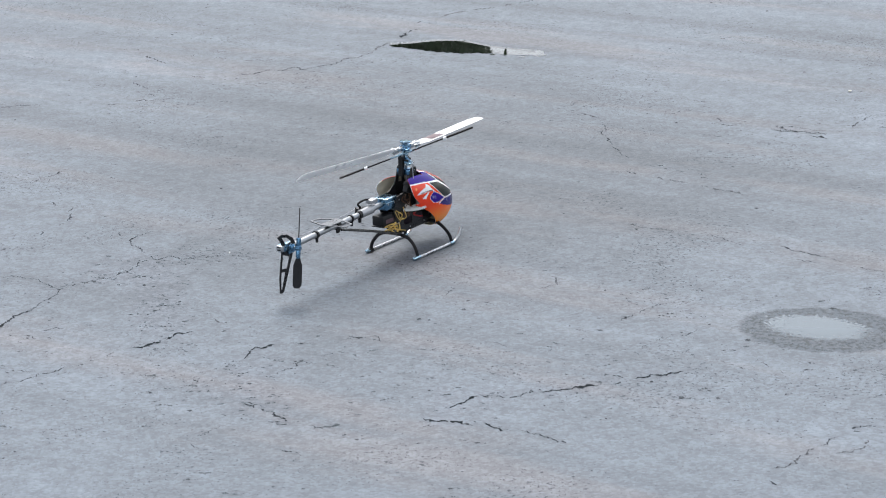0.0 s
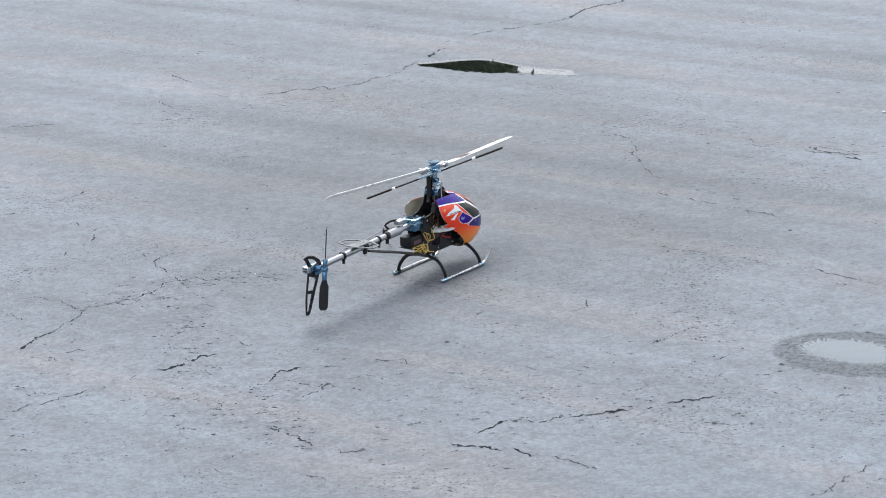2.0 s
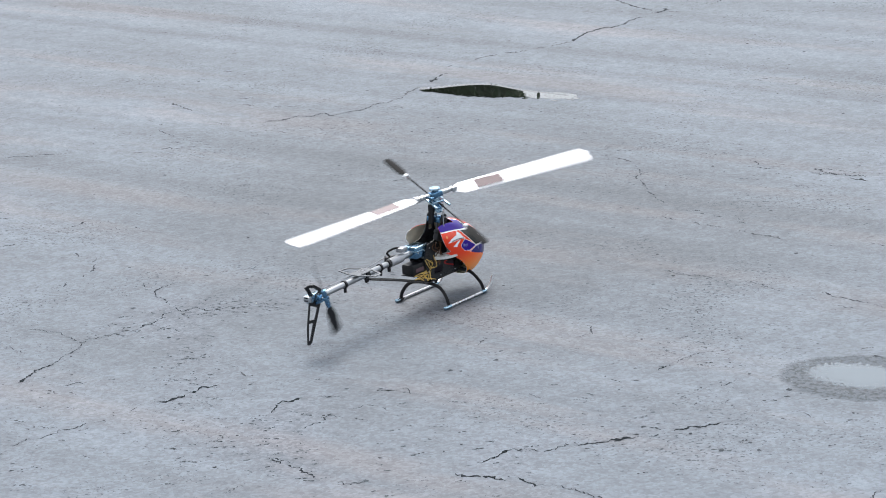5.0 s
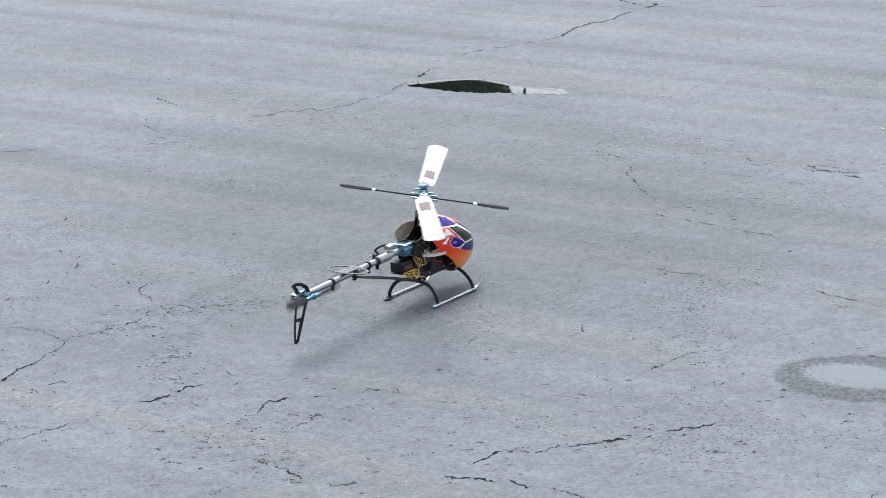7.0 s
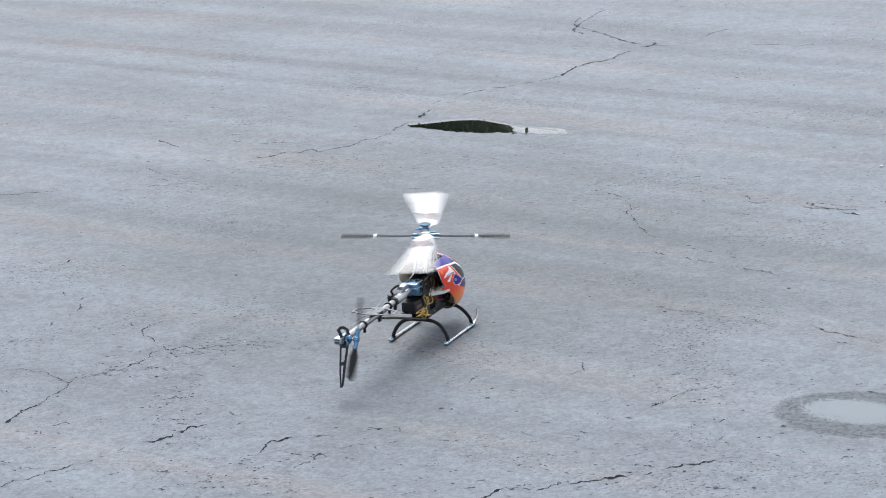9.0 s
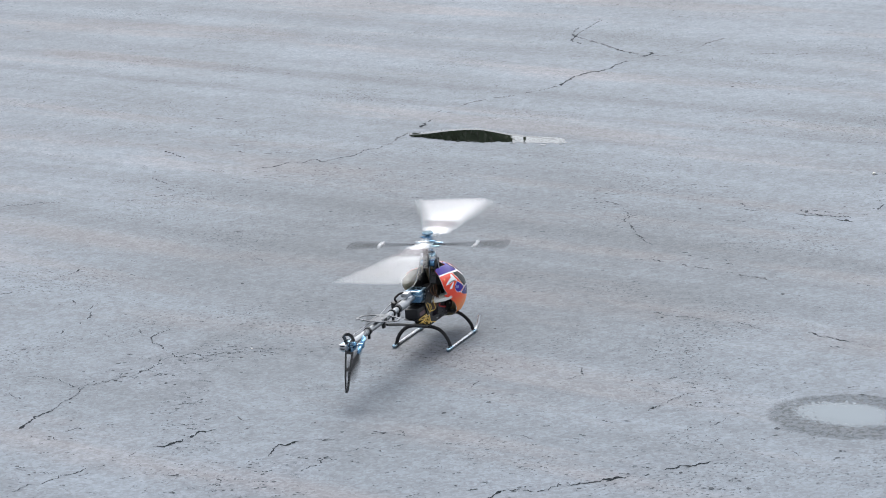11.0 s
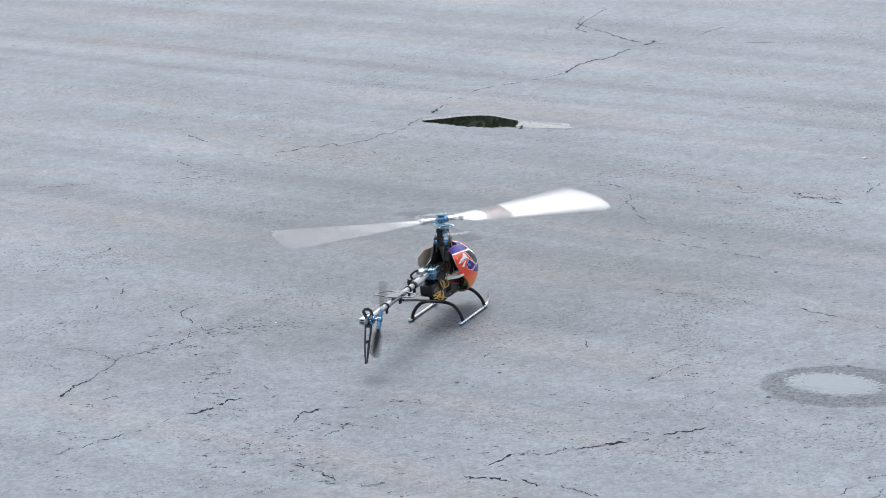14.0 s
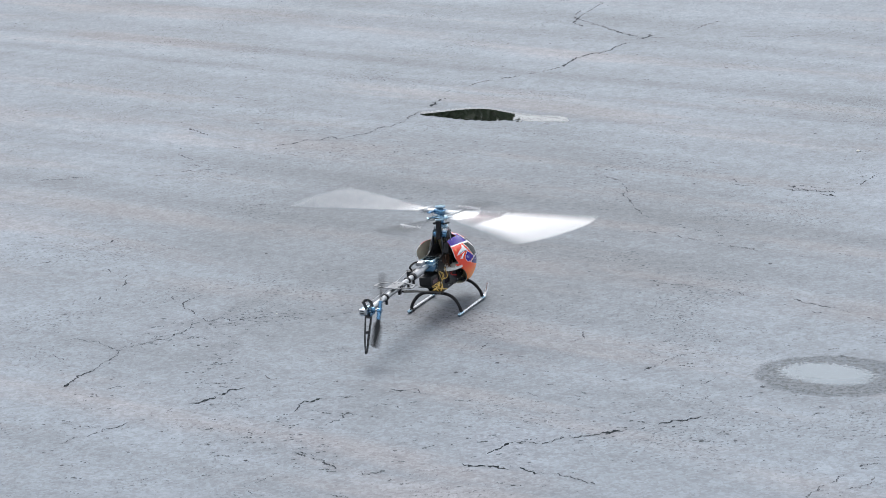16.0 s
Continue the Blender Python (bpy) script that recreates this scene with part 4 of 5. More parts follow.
def gear():
    bm = bmesh.new()
    teeth, prof = 84, []
    for z in (-0.003, 0.003):
        prof.append([bm.verts.new(((0.0455 if k % 2 else 0.0440) * math.cos(math.pi * k / teeth), (0.0455 if k % 2 else 0.0440) * math.sin(math.pi * k / teeth), z)) for k in range(2 * teeth)])
    for k in range(2 * teeth):
        bm.faces.new((prof[0][k], prof[0][(k + 1) % (2 * teeth)], prof[1][(k + 1) % (2 * teeth)], prof[1][k]))
    bm.faces.new(prof[0][::-1])
    bm.faces.new(prof[1])
    bm.transform(Matrix.Translation((0, 0, 0.0985)))
    return lathe([(0.012, -0.006), (0.012, 0.006)], (0, 0, 0.0985), bm=bm)


part("main_gear", gear(), GEAR, heli, "white nylon main gear")
part("tail_drive_gear", lathe([(0.034, -0.0015), (0.034, 0.0015)], (0, 0, 0.091), seg=48), PLASTIC, heli)
batt = part("battery", box((0.078, 0.030, 0.024), (0.028, 0, 0.069), 0.004), BATTERY, heli, "dark shrink-wrapped battery pack")
part("strap", box((0.012, 0.0312, 0.0252), (0.035, 0, 0.069), 0.003), RUBBER, batt)
ctrl = part("speed_controller", box((0.034, 0.022, 0.010), (0.064, 0, 0.098), 0.002), SILVERWRAP, heli, "silver wrapped speed controller")
rx = part("receiver", box((0.044, 0.030, 0.022), (-0.088, -0.001, 0.089), 0.003), PLASTIC, heli, "black receiver box under the boom mount")
part("label", box((0.026, 0.0004, 0.008), (-0.088, -0.0163, 0.087), 0), DECAL, rx, "dull brown sticker")
part("receiver_tray", box((0.060, 0.034, 0.002), (-0.078, 0, 0.076), 0.0006), CARBON, heli)


def servo(at, turn):
    m = pose(*at, *turn)
    s = part("servo", box((0.023, 0.012, 0.022), (0, 0, 0), 0.0012), PLASTIC, heli, "small black servo")
    part("horn", box((0.016, 0.002, 0.004), (0.004, -0.0085, 0.006), 0.0008), STEEL, s)
    part("lug", box((0.032, 0.011, 0.0018), (0, 0, 0.005), 0.0004), PLASTIC, s)
    s.matrix_basis = m
    return s


servo((-0.030, -0.026, 0.146), (0, 25, 0))
servo((-0.020, 0.024, 0.116), (0, 25, 0))
servo((0.030, -0.004, 0.152), (0, -10, 0))


def wires(seed, n, centre, spread, material, label, name="wire", r=0.0011):
    rng = random.Random(seed)
    for _ in range(n):
        c = Vector(centre)
        pts = [c + Vector((rng.uniform(-1, 1) * spread[0], rng.uniform(-1, 1) * spread[1], spread[2] * (1 - 2 * k / 4) + rng.uniform(-0.3, 0.3) * spread[2])) for k in range(5)]
        part(name, sweep(bend(pts), r, 6), material, heli, label)


wires(1, 6, (-0.058, -0.021, 0.080), (0.018, 0.006, 0.022), YELLOW, "loose yellow lead", r=0.0008)
wires(2, 3, (-0.085, -0.019, 0.072), (0.026, 0.004, 0.008), YELLOW, "loose yellow lead", r=0.0008)
wires(3, 1, (0.010, -0.021, 0.085), (0.016, 0.003, 0.016), RED, "red battery lead", r=0.0016)
wires(4, 4, (-0.032, -0.021, 0.112), (0.016, 0.005, 0.024), BROWN, "thin brown servo lead")
wires(5, 3, (0.028, -0.020, 0.104), (0.020, 0.003, 0.008), RUBBER, "black lead", r=0.0014)
for k in range(3):
    part("wire", sweep(bend([(0.026 + 0.004 * k, -0.012 + 0.005 * k, 0.146), (0.02, -0.016 + 0.004 * k, 0.128), (0.034, -0.018 + 0.004 * k, 0.112), (0.056, -0.008 + 0.004 * k, 0.100)]), 0.0016, 6), (RED, RUBBER, BROWN)[k], heli)

# mast, swashplate and links
part("mast", rod(0.0025, 0.120, (0, 0, 0.172)), STEEL, heli, "steel rotor mast")
part("antirotation_bracket", plate([(-0.022, 0.165), (-0.015, 0.165), (-0.011, 0.196), (-0.011, 0.206), (-0.020, 0.206), (-0.020, 0.196)], 0.010, ([(-0.018, 0.182), (-0.0145, 0.182), (-0.0135, 0.203), (-0.018, 0.203)],)), PLASTIC, heli, "black plastic guide behind the mast")
swash = part("swashplate", lathe([(0.006, -0.003), (0.014, -0.003), (0.0145, 0), (0.0125, 0.001), (0.0125, 0.004), (0.006, 0.0045)], (0, 0, 0.1895), seg=28), PALEBLUE, heli, "pale blue anodised swashplate")
for k in range(6):
    a = radians(60 * k + 30)
    part("ball", lathe([(0.0006, -0.0024), (0.0020, -0.0013), (0.0024, 0), (0.0020, 0.0013), (0.0006, 0.0024)], (0.0165 * math.cos(a), 0.0165 * math.sin(a), 0.0895 + 0.0995), seg=8), ALU, swash)
for lx, ly, bx, by, bz in ((0.0, -0.0165, -0.022, -0.0345, 0.152), (0.0, 0.0165, -0.012, 0.0325, 0.122), (0.0165, 0.0, 0.034, -0.013, 0.158), (-0.0165, 0.0, -0.0165, 0.004, 0.170)):
    part("push_rod", sweep([(bx, by, bz), (lx, ly, 0.189)], 0.0011, 6), STEEL, heli)

# tail boom with its clamps, servo, braces, fins
BOOM_Z = lambda x: 0.1225 - 0.0115 * (-0.06 - x) / 0.36
mount = part("boom_mount", box((0.036, 0.030, 0.026), (-0.078, 0, 0.122), 0.003), BLUE, heli, "blue anodised boom clamp block")
for z in (0.1335, 0.1255):
    part("fin_ridge", box((0.037, 0.033, 0.0030), (-0.078, 0, z), 0.0008), PALEBLUE, mount)
for y in (-0.0155, 0.0155):
    for x in (-0.09, -0.067):
        part("bolt", rod(0.0018, 0.002, (x, y, 0.122), (90, 0, 0), 8), ALU, mount)
part("tail_boom", sweep([(x, 0, BOOM_Z(x)) for x in (-0.062, -0.15, -0.25, -0.33, -0.405)], 0.0062, 20), BOOMTUBE, heli, "silver aluminium tail boom")
for x, w in ((-0.172, 0.008), (-0.247, 0.012), (-0.318, 0.006), (-0.20, 0.005)):
    c = part("boom_clamp", lathe([(0.0066, -w / 2), (0.0084, -w / 2 + 0.0005), (0.0084, w / 2 - 0.0005), (0.0066, w / 2)], (x, 0, BOOM_Z(x)), (0, 90, 0), 18), PLASTIC, heli, "black plastic clamp round the boom")
    part("lug", box((w * 0.8, 0.005, 0.010), (x, -0.002, BOOM_Z(x) - 0.011), 0.001), PLASTIC, c)
part("boom_sleeve", sweep([(-0.128, 0, BOOM_Z(-0.128)), (-0.168, 0, BOOM_Z(-0.168))], 0.0092, 16), SILVERWRAP, heli, "silver sleeve round the boom")
ts = part("tail_servo", box((0.026, 0.011, 0.020), (-0.146, 0.014, 0.117), 0.0014), PLASTIC, heli, "black tail servo clamped beside the boom")
part("horn", box((0.004, 0.002, 0.014), (-0.154, 0.0205, 0.121), 0.0006), PLASTIC, ts)
part("servo_lead", sweep(bend([(-0.150, 0.012, 0.128), (-0.160, 0.010, 0.138), (-0.140, 0.008, 0.142), (-0.118, 0.006, 0.137), (-0.104, 0.008, 0.128)]), 0.0022, 7), RUBBER, heli, "looped black servo lead")
part("gyro", box((0.022, 0.016, 0.009), (-0.122, 0.002, 0.1365), 0.002), SILVERWRAP, heli, "small silver gyro box")
part("tail_push_rod", sweep([(-0.154, 0.0215, 0.125), (-0.25, 0.012, 0.1215), (-0.40, 0.010, 0.1195)], 0.0009, 6), STEEL, heli)
for y in (-1, 1):
    b = part("boom_brace", sweep([(-0.056, 0.018 * y, 0.050), (-0.150, 0.012 * y, 0.0795), (-0.243, 0.0075 * y, 0.106)], 0.0021, 8), CARBON, heli, "thin black carbon boom brace")
    part("end_fitting", box((0.012, 0.004, 0.005), (-0.060, 0.0185 * y, 0.051), 0.001), PLASTIC, b)


def stabiliser():
    """Flat tail plane with two triangular windows."""
    out = [(-0.236, 0.010), (-0.252, 0.044), (-0.276, 0.047), (-0.288, 0.012), (-0.288, -0.012), (-0.276, -0.047), (-0.252, -0.044), (-0.236, -0.010)]
    holes = ([(-0.243, 0.013), (-0.255, 0.040), (-0.273, 0.042), (-0.282, 0.013)], [(-0.243, -0.013), (-0.282, -0.013), (-0.273, -0.042), (-0.255, -0.040)])
    return plate(out, 0.0016, holes, (0, 0, 0.1255), (-90, 0, 0))


part("tail_plane", stabiliser(), SHEEN, heli, "dark grey carbon tail plane with cut-out windows")
FIN_LOW = [(-0.388, 0.116), (-0.403, 0.108), (-0.440, 0.030), (-0.446, 0.0265), (-0.453, 0.028), (-0.452, 0.060), (-0.440, 0.116)]
FIN_HOLES = ([(-0.416, 0.096), (-0.427, 0.074), (-0.444, 0.076), (-0.438, 0.104)], [(-0.432, 0.068), (-0.4445, 0.036), (-0.4495, 0.036), (-0.446, 0.070)])
part("lower_fin", plate(FIN_LOW, 0.0018, FIN_HOLES, (0, -0.008, 0)), CARBON, heli, "black carbon lower tail fin with slots")
FIN_TOP = [(-0.396, 0.118), (-0.404, 0.132), (-0.422, 0.143), (-0.442, 0.147), (-0.452, 0.144), (-0.444, 0.134), (-0.436, 0.118)]
part("upper_fin", plate(FIN_TOP, 0.0018, ([(-0.410, 0.126), (-0.424, 0.137), (-0.439, 0.1405), (-0.431, 0.128), (-0.424, 0.123)],), (0, -0.008, 0)), CARBON, heli, "small black upper tail fin with a cut-out")
case = part("tail_gear_case", box((0.032, 0.014, 0.018), (-0.421, -0.002, 0.116), 0.003), PALEBLUE, heli, "pale blue anodised tail gear case")
part("end_cap", box((0.008, 0.016, 0.013), (-0.437, -0.002, 0.117), 0.002), ALU, case)
for dz in (-0.0026, 0.0030):
    part("slot", box((0.0006, 0.009, 0.0022), (-0.4412, -0.002, 0.117 + dz), 0), RUBBER, case)
for bx, bz in ((-0.412, 0.122), (-0.412, 0.110), (-0.430, 0.122)):
    part("bolt", rod(0.0015, 0.0015, (bx, -0.0095, bz), (90, 0, 0), 8), ALU, case)
part("tail_shaft", rod(0.0022, 0.034, (-0.414, -0.018, 0.1155), (90, 0, 0)), STEEL, heli)
part("pitch_slider", lathe([(0.003, -0.004), (0.007, -0.003), (0.007, 0.001), (0.004, 0.004)], (-0.414, -0.016, 0.1155), (90, 0, 0), 16), BLUE, heli, "blue tail pitch slider")
part("tail_pitch_lever", plate([(-0.424, 0.104), (-0.404, 0.104), (-0.402, 0.110), (-0.426, 0.110)], 0.003, at=(0, -0.012, 0)), BLUE, heli)

# skids
for y in (-1, 1):
    skid = part("skid_pipe", sweep(bend([(-0.066, 0.062 * y, 0.0045), (0.0, 0.062 * y, 0.0042), (0.062, 0.062 * y, 0.0042), (0.080, 0.062 * y, 0.0065), (0.094, 0.062 * y, 0.016), (0.103, 0.062 * y, 0.030)]), 0.0030, 12), ALU, heli, "bare aluminium skid pipe with upturned front")
    part("cap", lathe([(0.002, -0.006), (0.0040, -0.005), (0.0044, 0.004), (0.0030, 0.006)], (-0.066, 0.062 * y, 0.0046), (0, 90, 0), 14), PALEBLUE, skid, "pale blue rubber end cap")
    for x in (-0.056, 0.068):
        part("sleeve", rod(0.0044, 0.013, (x, 0.062 * y, 0.0048), (0, 90, 0), 14), PALEBLUE if x > 0 or y < 0 else PLASTIC, skid)
for x in (-0.054, 0.064):
    lean = 0.004 if x > 0 else -0.002
    pts = bend([(x + lean, -0.062, 0.006), (x + lean * 0.8, -0.0565, 0.022), (x, -0.044, 0.038), (x, -0.027, 0.0465), (x, 0, 0.0485), (x, 0.027, 0.0465), (x, 0.044, 0.038), (x + lean * 0.8, 0.0565, 0.022), (x + lean, 0.062, 0.006)], 5)
    leg = part("skid_strut", sweep(pts, 0.0040, 10, 0.62, up=(1, 0, 0)), PLASTIC, heli, "arched black plastic skid strut")
    for y in (-0.018, 0.018):
        part("bolt", rod(0.0018, 0.003, (x, y, 0.051), (0, 0, 0), 8), ALU, leg)


# main rotor: its own x along the blades, its own y along the flybar
def rotor_blade(sign):
    bm = bmesh.new()
    stops = [(0.028, 0.004, 0.012), (0.040, 0.005, 0.013), (0.052, 0.0050, 0.020), (0.066, 0.0045, 0.0315), (0.12, 0.0040, 0.0320), (0.25, 0.0038, 0.0320), (0.357, 0.0034, 0.0320), (0.372, 0.0030, 0.0300), (0.379, 0.0022, 0.0230)]
    rings = []
    for r, th, ch in stops:
        lead = min(ch * 0.42, 0.0125) if r < 0.367 else 0.0125 - (r - 0.367) * 0.3
        row = []
        for k in range(16):
            a = 2 * math.pi * k / 16
            u = 0.5 - 0.5 * math.cos(a)
            y = lead - ch * u
            half = th * (1.9 * math.sqrt(max(u, 0)) * (1 - u)) * 0.62
            row.append(bm.verts.new((r * sign, y * sign, half if a <= math.pi else -half)))
        rings.append(row)
    for a, b in zip(rings, rings[1:]):
        for k in range(16):
            bm.faces.new((a[k], a[(k + 1) % 16], b[(k + 1) % 16], b[k]))
    bm.faces.new(rings[0][::-1])
    bm.faces.new(rings[-1])
    bmesh.ops.remove_doubles(bm, verts=bm.verts, dist=1e-5)
    return bm


rotor = part("main_rotor", lathe([(0.0045, -0.034), (0.0045, -0.018), (0.0078, -0.016), (0.0078, -0.008), (0.0055, -0.006), (0.0055, 0.0065), (0.009, 0.0085), (0.0118, 0.0105), (0.0120, 0.0130), (0.0108, 0.0142), (0.003, 0.0142)], seg=28), PALEBLUE, heli, "pale blue anodised rotor head with two white blades and a flybar")
part("head_block", box((0.030, 0.015, 0.012), (0, 0, 0), 0.002), BLUE, rotor)
part("washout_hub", lathe([(0.003, -0.006), (0.011, -0.005), (0.011, -0.001), (0.006, 0.003), (0.006, 0.006)], (0, 0, -0.0260), seg=20), BLUE, rotor)
for s in (-1, 1):
    part("washout_arm", box((0.005, 0.020, 0.004), (0.012 * s, 0.004 * s, -0.026), 0.0012), PLASTIC, rotor)
    part("link", sweep([(0.013 * s, -0.006 * s, -0.030), (0.015 * s, 0.012 * s, -0.004)], 0.0011, 6), STEEL, rotor)
blades = []
for s in (-1, 1):
    blade = part("blade", rotor_blade(s), WHITE, rotor, "glossy white rotor blade with a dark printed patch")
    blades.append(blade)
    grip = box((0.036, 0.010, 0.010), (0.030 * s, 0, 0), 0.003)
    box((0.012, 0.016, 0.0115), (0.046 * s, 0, 0), 0.002, bm=grip)
    part("grip", grip, ALU, rotor, "silver blade grip")
    part("grip_arm", box((0.007, 0.020, 0.004), (0.020 * s, 0.010 * s, -0.001), 0.001), BLUE, rotor)
    part("grip_bolt", rod(0.0022, 0.016, (0.047 * s, 0, 0), seg=10), STEEL, rotor)
flybar = part("flybar", rod(0.0015, 0.240, (0, 0, 0), (90, 0, 0), 8), RUBBER, rotor, "thin dark flybar")
flyparts = []


def paddle(s):
    bm = bmesh.new()
    rings = []
    for r, ch in ((0.110, 0.006), (0.116, 0.017), (0.125, 0.0215), (0.155, 0.0215), (0.168, 0.0195), (0.173, 0.012)):
        row = []
        for k in range(12):
            a = 2 * math.pi * k / 12
            row.append(bm.verts.new((ch * 0.5 * math.cos(a), r * s, 0.0022 * math.sin(a))))
        rings.append(row)
    for a, b in zip(rings, rings[1:]):
        for k in range(12):
            bm.faces.new((a[k], a[(k + 1) % 12], b[(k + 1) % 12], b[k]))
    bm.faces.new(rings[0][::-1])
    bm.faces.new(rings[-1])
    return bm


for s in (-1, 1):
    flyparts.append(part("paddle", paddle(s), RUBBER, rotor, "black plastic flybar paddle"))
    flyparts.append(part("weight", rod(0.0036, 0.007, (0, 0.104 * s, 0), (90, 0, 0), 10), WHITE, rotor, "bright round flybar weight"))
carrier = box((0.030, 0.022, 0.006), (0, 0, 0), 0.002)
for x in (-0.016, 0.016):
    box((0.005, 0.056, 0.004), (x, 0, 0), 0.001, bm=carrier)
flyparts.append(part("flybar_carrier", carrier, PALEBLUE, rotor))
# dark prints on the blades lie in their mesh as coloured faces
for s, blade in zip((-1, 1), blades):
    bm = bmesh.new()
    bm.from_mesh(blade.data)
    for z in (0.0031,):
        first = len(bm.faces)
        joined(bm, box((0.062, 0.024, 0.0004), (0.130 * s, -0.0040 * s, z * 0.62), 0))
        bm.faces.ensure_lookup_table()
        for f in bm.faces[first:]:
            f.material_index = 1
    bm.to_mesh(blade.data)
    bm.free()
    blade.data.materials.append(DECAL)
    smooth(blade.data)

# tail rotor: turns about its own y
tail_rotor = part("tail_rotor", rod(0.0055, 0.010, (0, 0, 0), (90, 0, 0), 16), BLUE, heli, "tail rotor with a blue hub and two dark grey blades")
for s in (-1, 1):
    part("tail_grip", box((0.008, 0.008, 0.018), (0, 0, 0.012 * s), 0.002), BLUE, tail_rotor)
    bm = bmesh.new()
    rings = []
    for r, ch in ((0.018, 0.007), (0.026, 0.011), (0.034, 0.0165), (0.060, 0.0172), (0.076, 0.0165), (0.0815, 0.010)):
        rings.append([bm.verts.new((ch * 0.41 * math.cos(a), 0.0013 * math.sin(a) + 0.36 * s * ch * math.cos(a), r * s)) for a in (2 * math.pi * k / 12 for k in range(12))])
    for a, b in zip(rings, rings[1:]):
        for k in range(12):
            bm.faces.new((a[k], a[(k + 1) % 12], b[(k + 1) % 12], b[k]))
    bm.faces.new(rings[0][::-1])
    bm.faces.new(rings[-1])
    part("tail_blade", bm, GREYBLADE, tail_rotor, "dark grey plastic tail blade")


# ---- trees beyond the lot, seen mirrored in the puddle ----
def tree(x, y, tall, wide, seed, leaves):
    rng = random.Random(seed)
    root = tagged(new("tree"), "tall dark green leafy tree at the edge of the lot", "tree", "trees beyond the lot")
    root.location = (x, y, 0)
    bm = sweep(bend([(0, 0, -0.2), (0.05, 0.02, tall * 0.25), (-0.06, 0.05, tall * 0.55), (0.02, 0, tall * 0.9)]), 0.16, 9)
    for v in bm.verts:
        k = 1.25 - 1.05 * max(0, v.co.z) / tall
        v.co.x, v.co.y = v.co.x * k, v.co.y * k
    limbs = []
    for k in range(9):
        a, z = rng.uniform(0, 6.28), tall * rng.uniform(0.25, 0.75)
        tip = Vector((math.cos(a) * wide * 0.7, math.sin(a) * wide * 0.7, z + tall * 0.12))
        limbs.append(tip)
        sweep([(0, 0, z), tip * 0.5 + Vector((0, 0, z * 0.48)), tip], 0.045, 6, bm=bm)
    part("trunk", bm, BARK, root)
    verts, faces = [], []
    clumps = []
    for k in range(130):
        z = rng.uniform(0.16, 1.0)
        r = wide * math.sqrt(max(0, 1 - ((z - 0.48) / 0.54) ** 2)) * rng.uniform(0.25, 1.0)
        a = rng.uniform(0, 6.28)
        clumps.append((Vector((r * math.cos(a), r * math.sin(a), z * tall)), rng.uniform(0.35, 0.75) * wide * 0.42))
    for _ in range(leaves):
        c, r = rng.choice(clumps)
        d = Vector((rng.gauss(0, 1), rng.gauss(0, 1), rng.gauss(0, 0.8)))
        p = c + d * r * 0.6
        u = Vector((rng.gauss(0, 1), rng.gauss(0, 1), rng.gauss(0, 1))).normalized()
        v = u.orthogonal().normalized()
        s = rng.uniform(0.09, 0.19)
        i = len(verts)
        verts += [p - u * s, p + v * s * 0.5, p + u * s, p - v * s * 0.5]
        faces.append((i, i + 1, i + 2, i + 3))
    me = bpy.data.meshes.new("crown")
    me.from_pydata([tuple(v) for v in verts], [], faces)
    me.materials.append(LEAF)
    crown = new("crown", me)
    crown.parent = root
    return root


big = tree(-1.5, 38, 10.6, 3.2, 1, 42000)
low = tree(6.5, 40, 5.2, 2.2, 2, 6000)
for tx, ty, turn, size in ((-7.2, 39, 70, 1.0), (-12.6, 41, 160, 0.92), (-18.5, 40, 250, 1.05), (-25, 42, 20, 1.0)):
    copy_thing(big, pose(tx, ty, 0, 0, 0, turn))
for tx, ty, turn in ((11.5, 41, 80), (17, 40, 190), (23, 43, 300)):
    copy_thing(low, pose(tx, ty, 0, 0, 0, turn))


# ---- what moves ----
# azimuth of the rotor at each half second, in degrees, as it winds down past zero turn by turn
AZIMUTH = [(5.8, 1247), (6.0, 1123), (6.5, 763), (7.0, 269), (7.5, -413), (8.0, -1427), (8.5, -2600), (9.0, -3690), (9.2, -4004)]
# from here on the turns are too quick to be counted: azimuth within half a turn
AZIMUTH += [(11.3, 80), (11.5, 178), (12.0, 74), (12.5, 121), (13.0, 174), (13.5, 90), (14.0, 20), (14.5, 12), (15.0, 25), (15.5, 64), (16.0, 138)]
YAW = [(0, 53.4), (7.8, 53.4), (8.0, 54.2), (8.1, 56.6), (8.2, 60.0), (8.3, 62.8), (8.4, 64.4), (8.6, 65.4), (9.0, 65.5), (16.0, 65.5)]
RATE = [(5.8, 4), (6.5, 6), (7.0, 11), (7.5, 14), (8.0, 22), (8.5, 30), (9.2, 38), (11.3, 76), (16.0, 78)]   # degrees a thirtieth of a second, as the blades' smear shows it
DISC = [(7.5, 0.0), (8.5, -1.0), (9.0, -2.2), (11.3, -1.4), (16.0, -1.4)]   # the spinning disc tips a little away
REST = 1860.2
START = 3.9       # the rotor begins to turn


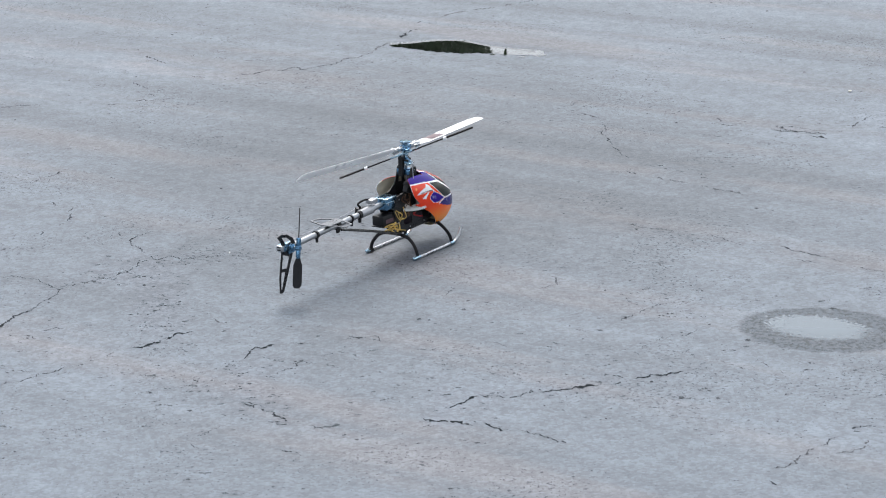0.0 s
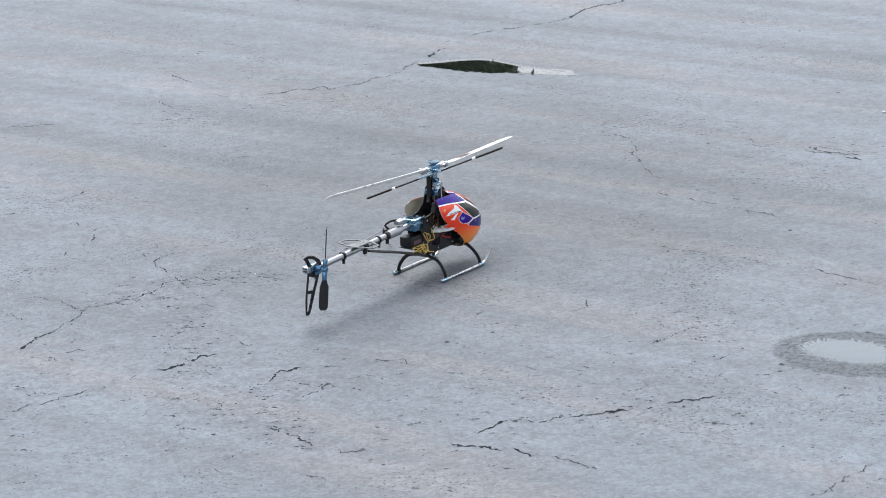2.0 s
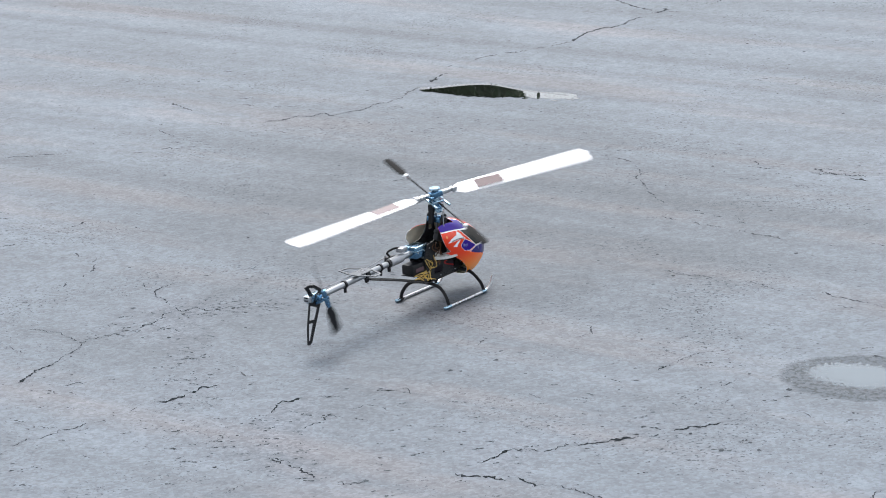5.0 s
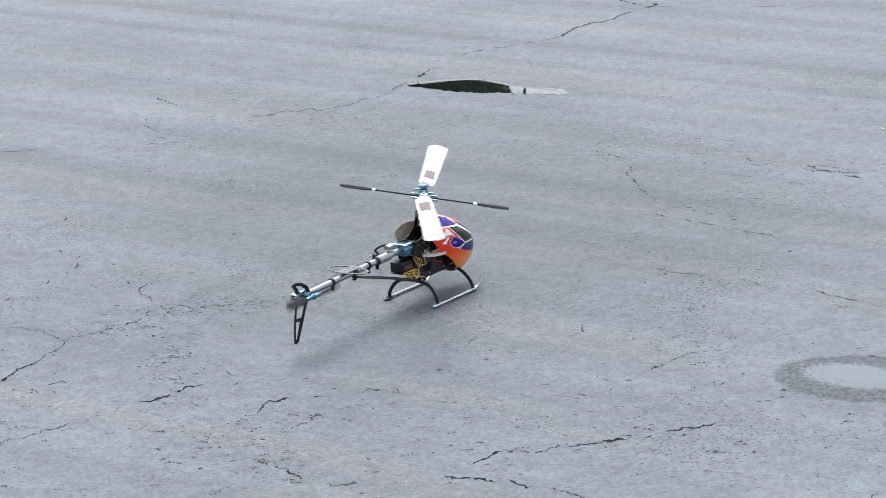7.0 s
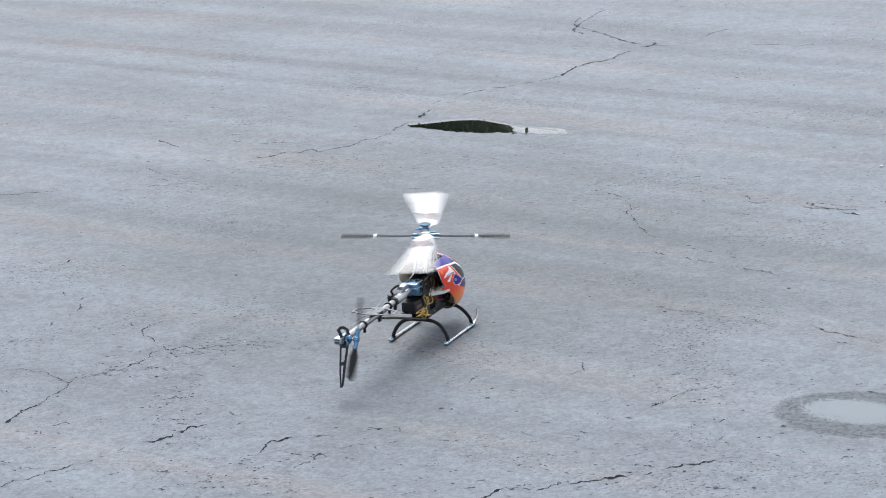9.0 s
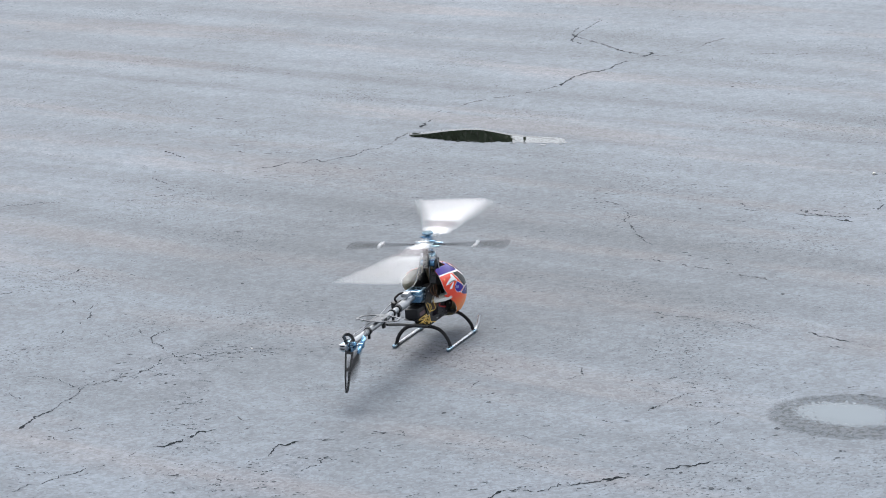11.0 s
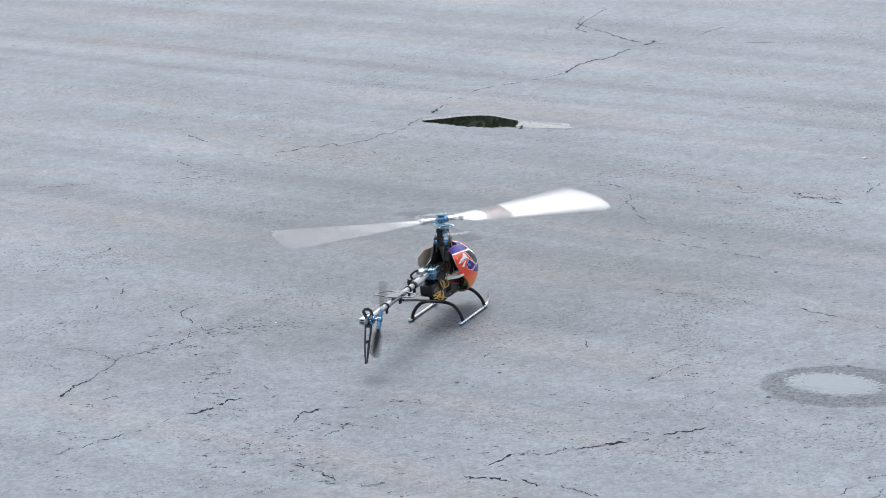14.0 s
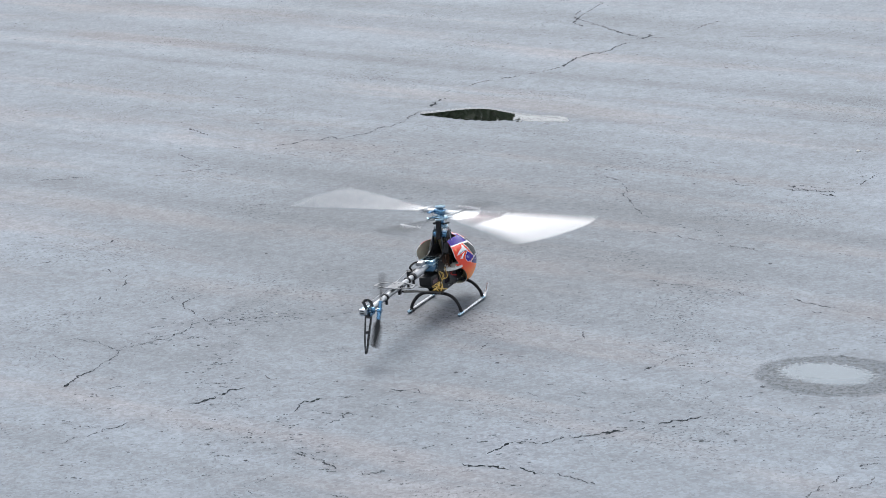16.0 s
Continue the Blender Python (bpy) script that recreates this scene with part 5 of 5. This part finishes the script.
def rotor_turn():
    """The rotor's azimuth in degrees at each thirtieth of a second; it turns clockwise seen from above."""
    turn = {f: REST for f in range(frame(START) + 1)}
    here, at = frame(START), REST
    for t, seen in AZIMUTH:
        n, r0, r1 = frame(t) - here, lerp(RATE, (here - 1) / FPS), lerp(RATE, t)
        goal = seen - 0.065 * r1
        if t > 9.5:
            natural = at - sum(lerp(RATE, (here + k - 0.5) / FPS) for k in range(n))
            goal += 180 * round((natural - goal) / 180)
        if t < 5.9:
            steps = [k + 0.5 for k in range(n)]                        # from rest
            steps = [v * (at - goal) / sum(steps) for v in steps]
        else:
            steps = [r0] + [(at - goal - r0 - r1) / (n - 2)] * (n - 2) + [r1]
        for k, v in enumerate(steps):
            at -= v
            turn[here + k + 1] = at
        here = frame(t)
    return turn


# the tail rotor: azimuth within half a turn, and degrees a thirtieth of a second as its smear shows it
TAIL_AZIMUTH = [(5.8, 95), (6.0, 134), (6.5, 24), (7.0, 88), (7.5, 10), (8.0, 92), (8.5, 5), (9.0, 18), (9.2, 30)]
TAIL_AZIMUTH += [(t, 18) for t in (11.3, 11.5, 12.0, 12.5, 13.0, 13.5, 14.0, 14.5, 15.0, 15.5, 16.0)]
TAIL_RATE = [(START, 2), (5.8, 12), (6.5, 14), (7.0, 30), (8.0, 45), (9.0, 65), (11.3, 80)]


def tail_turn():
    turn = {f: 8.5 for f in range(frame(START) + 1)}
    here, at = frame(START), 8.5
    for t, seen in TAIL_AZIMUTH:
        n, r0, r1 = frame(t) - here, lerp(TAIL_RATE, (here - 1) / FPS), lerp(TAIL_RATE, t)
        usual = at + r0 + r1 + max(45, r1 * 0.95) * (n - 2)
        goal = seen + 180 * round((usual - seen) / 180)
        for k in range(n):
            turn[here + k + 1] = at + r0 + (goal - at - r0 - r1) / (n - 2) * min(k, n - 2) + (r1 if k == n - 1 else 0)
        here, at = frame(t), goal
    return turn


def motions():
    walk(heli, [(t, pose(lerp([(8.0, 0.001), (8.6, 0.003)], t), lerp([(8.0, -0.031), (8.6, -0.025)], t), 0, 0, 0, y)) for t, y in YAW])
    turn = rotor_turn()
    spin, rows, tail = tail_turn(), [], []
    for f in range(1, frame(16.0) + 1):
        t = (f - 1) / FPS
        lean = lerp([(START, 4.2), (6.0, 3.4), (6.5, 1.6), (7.0, 0.0)], t)
        if f >= frame(START) or f in (1, frame(2.0)):
            rows.append((t, pose(0, 0, HUB) @ pose(0, 0, 0, 0, 0, -lerp(YAW, t)) @ pose(0, 0, 0, lerp(DISC, t)) @ pose(0, 0, 0, 0, 0, turn[f]) @ pose(0, 0, 0, 0, lean, 0)))
            tail.append((t, pose(-0.414, -0.030, 0.1155, 0, spin[f], 0)))
    walk(rotor, rows)
    walk(tail_rotor, tail)
    for blade, s in zip(blades, (-1, 1)):
        # at rest the blades hang a little folded on their grip bolts; the spin pulls them straight
        walk(blade, [(t, pose(0.047 * s, 0, 0, 0, 0, s * lerp(FOLD, t)) @ pose(-0.047 * s, 0, 0, s * p + c, 0, 0)) for t, p, c in PITCH])
    for piece in [flybar] + flyparts:
        walk(piece, [(t, pose(0, 0, FLY - HUB, a, 0, 0)) for t, a in ((0, -23), (5.2, -20), (5.8, -12), (6.0, -21), (6.5, -7), (7.0, -11), (7.5, -10), (8.0, -4), (8.5, -3), (9.2, -3), (11.3, 0), (16, 0))])


FOLD = [(START, 4.9), (6.0, 9.0), (6.5, 9.0), (7.0, 5.0), (7.5, 8.0), (8.0, 8.0), (8.5, 1.0), (9.0, 0.0)]   # degrees
# seconds, the pitch that both blades share, and their roll with the flybar
PITCH = [(0, 18, -22), (0.5, 17, -22), (0.9, 6, -23), (1.2, 6, -23), (3.9, 6, -23), (5.2, 12, -20), (6.0, 22, -21), (6.5, 20, -12), (7.0, 10, -8), (7.3, 9, -4), (7.5, 7, -4), (8.0, 12, 0), (8.5, 12, 0), (9, 12, 0), (16, 12, 0)]
motions()
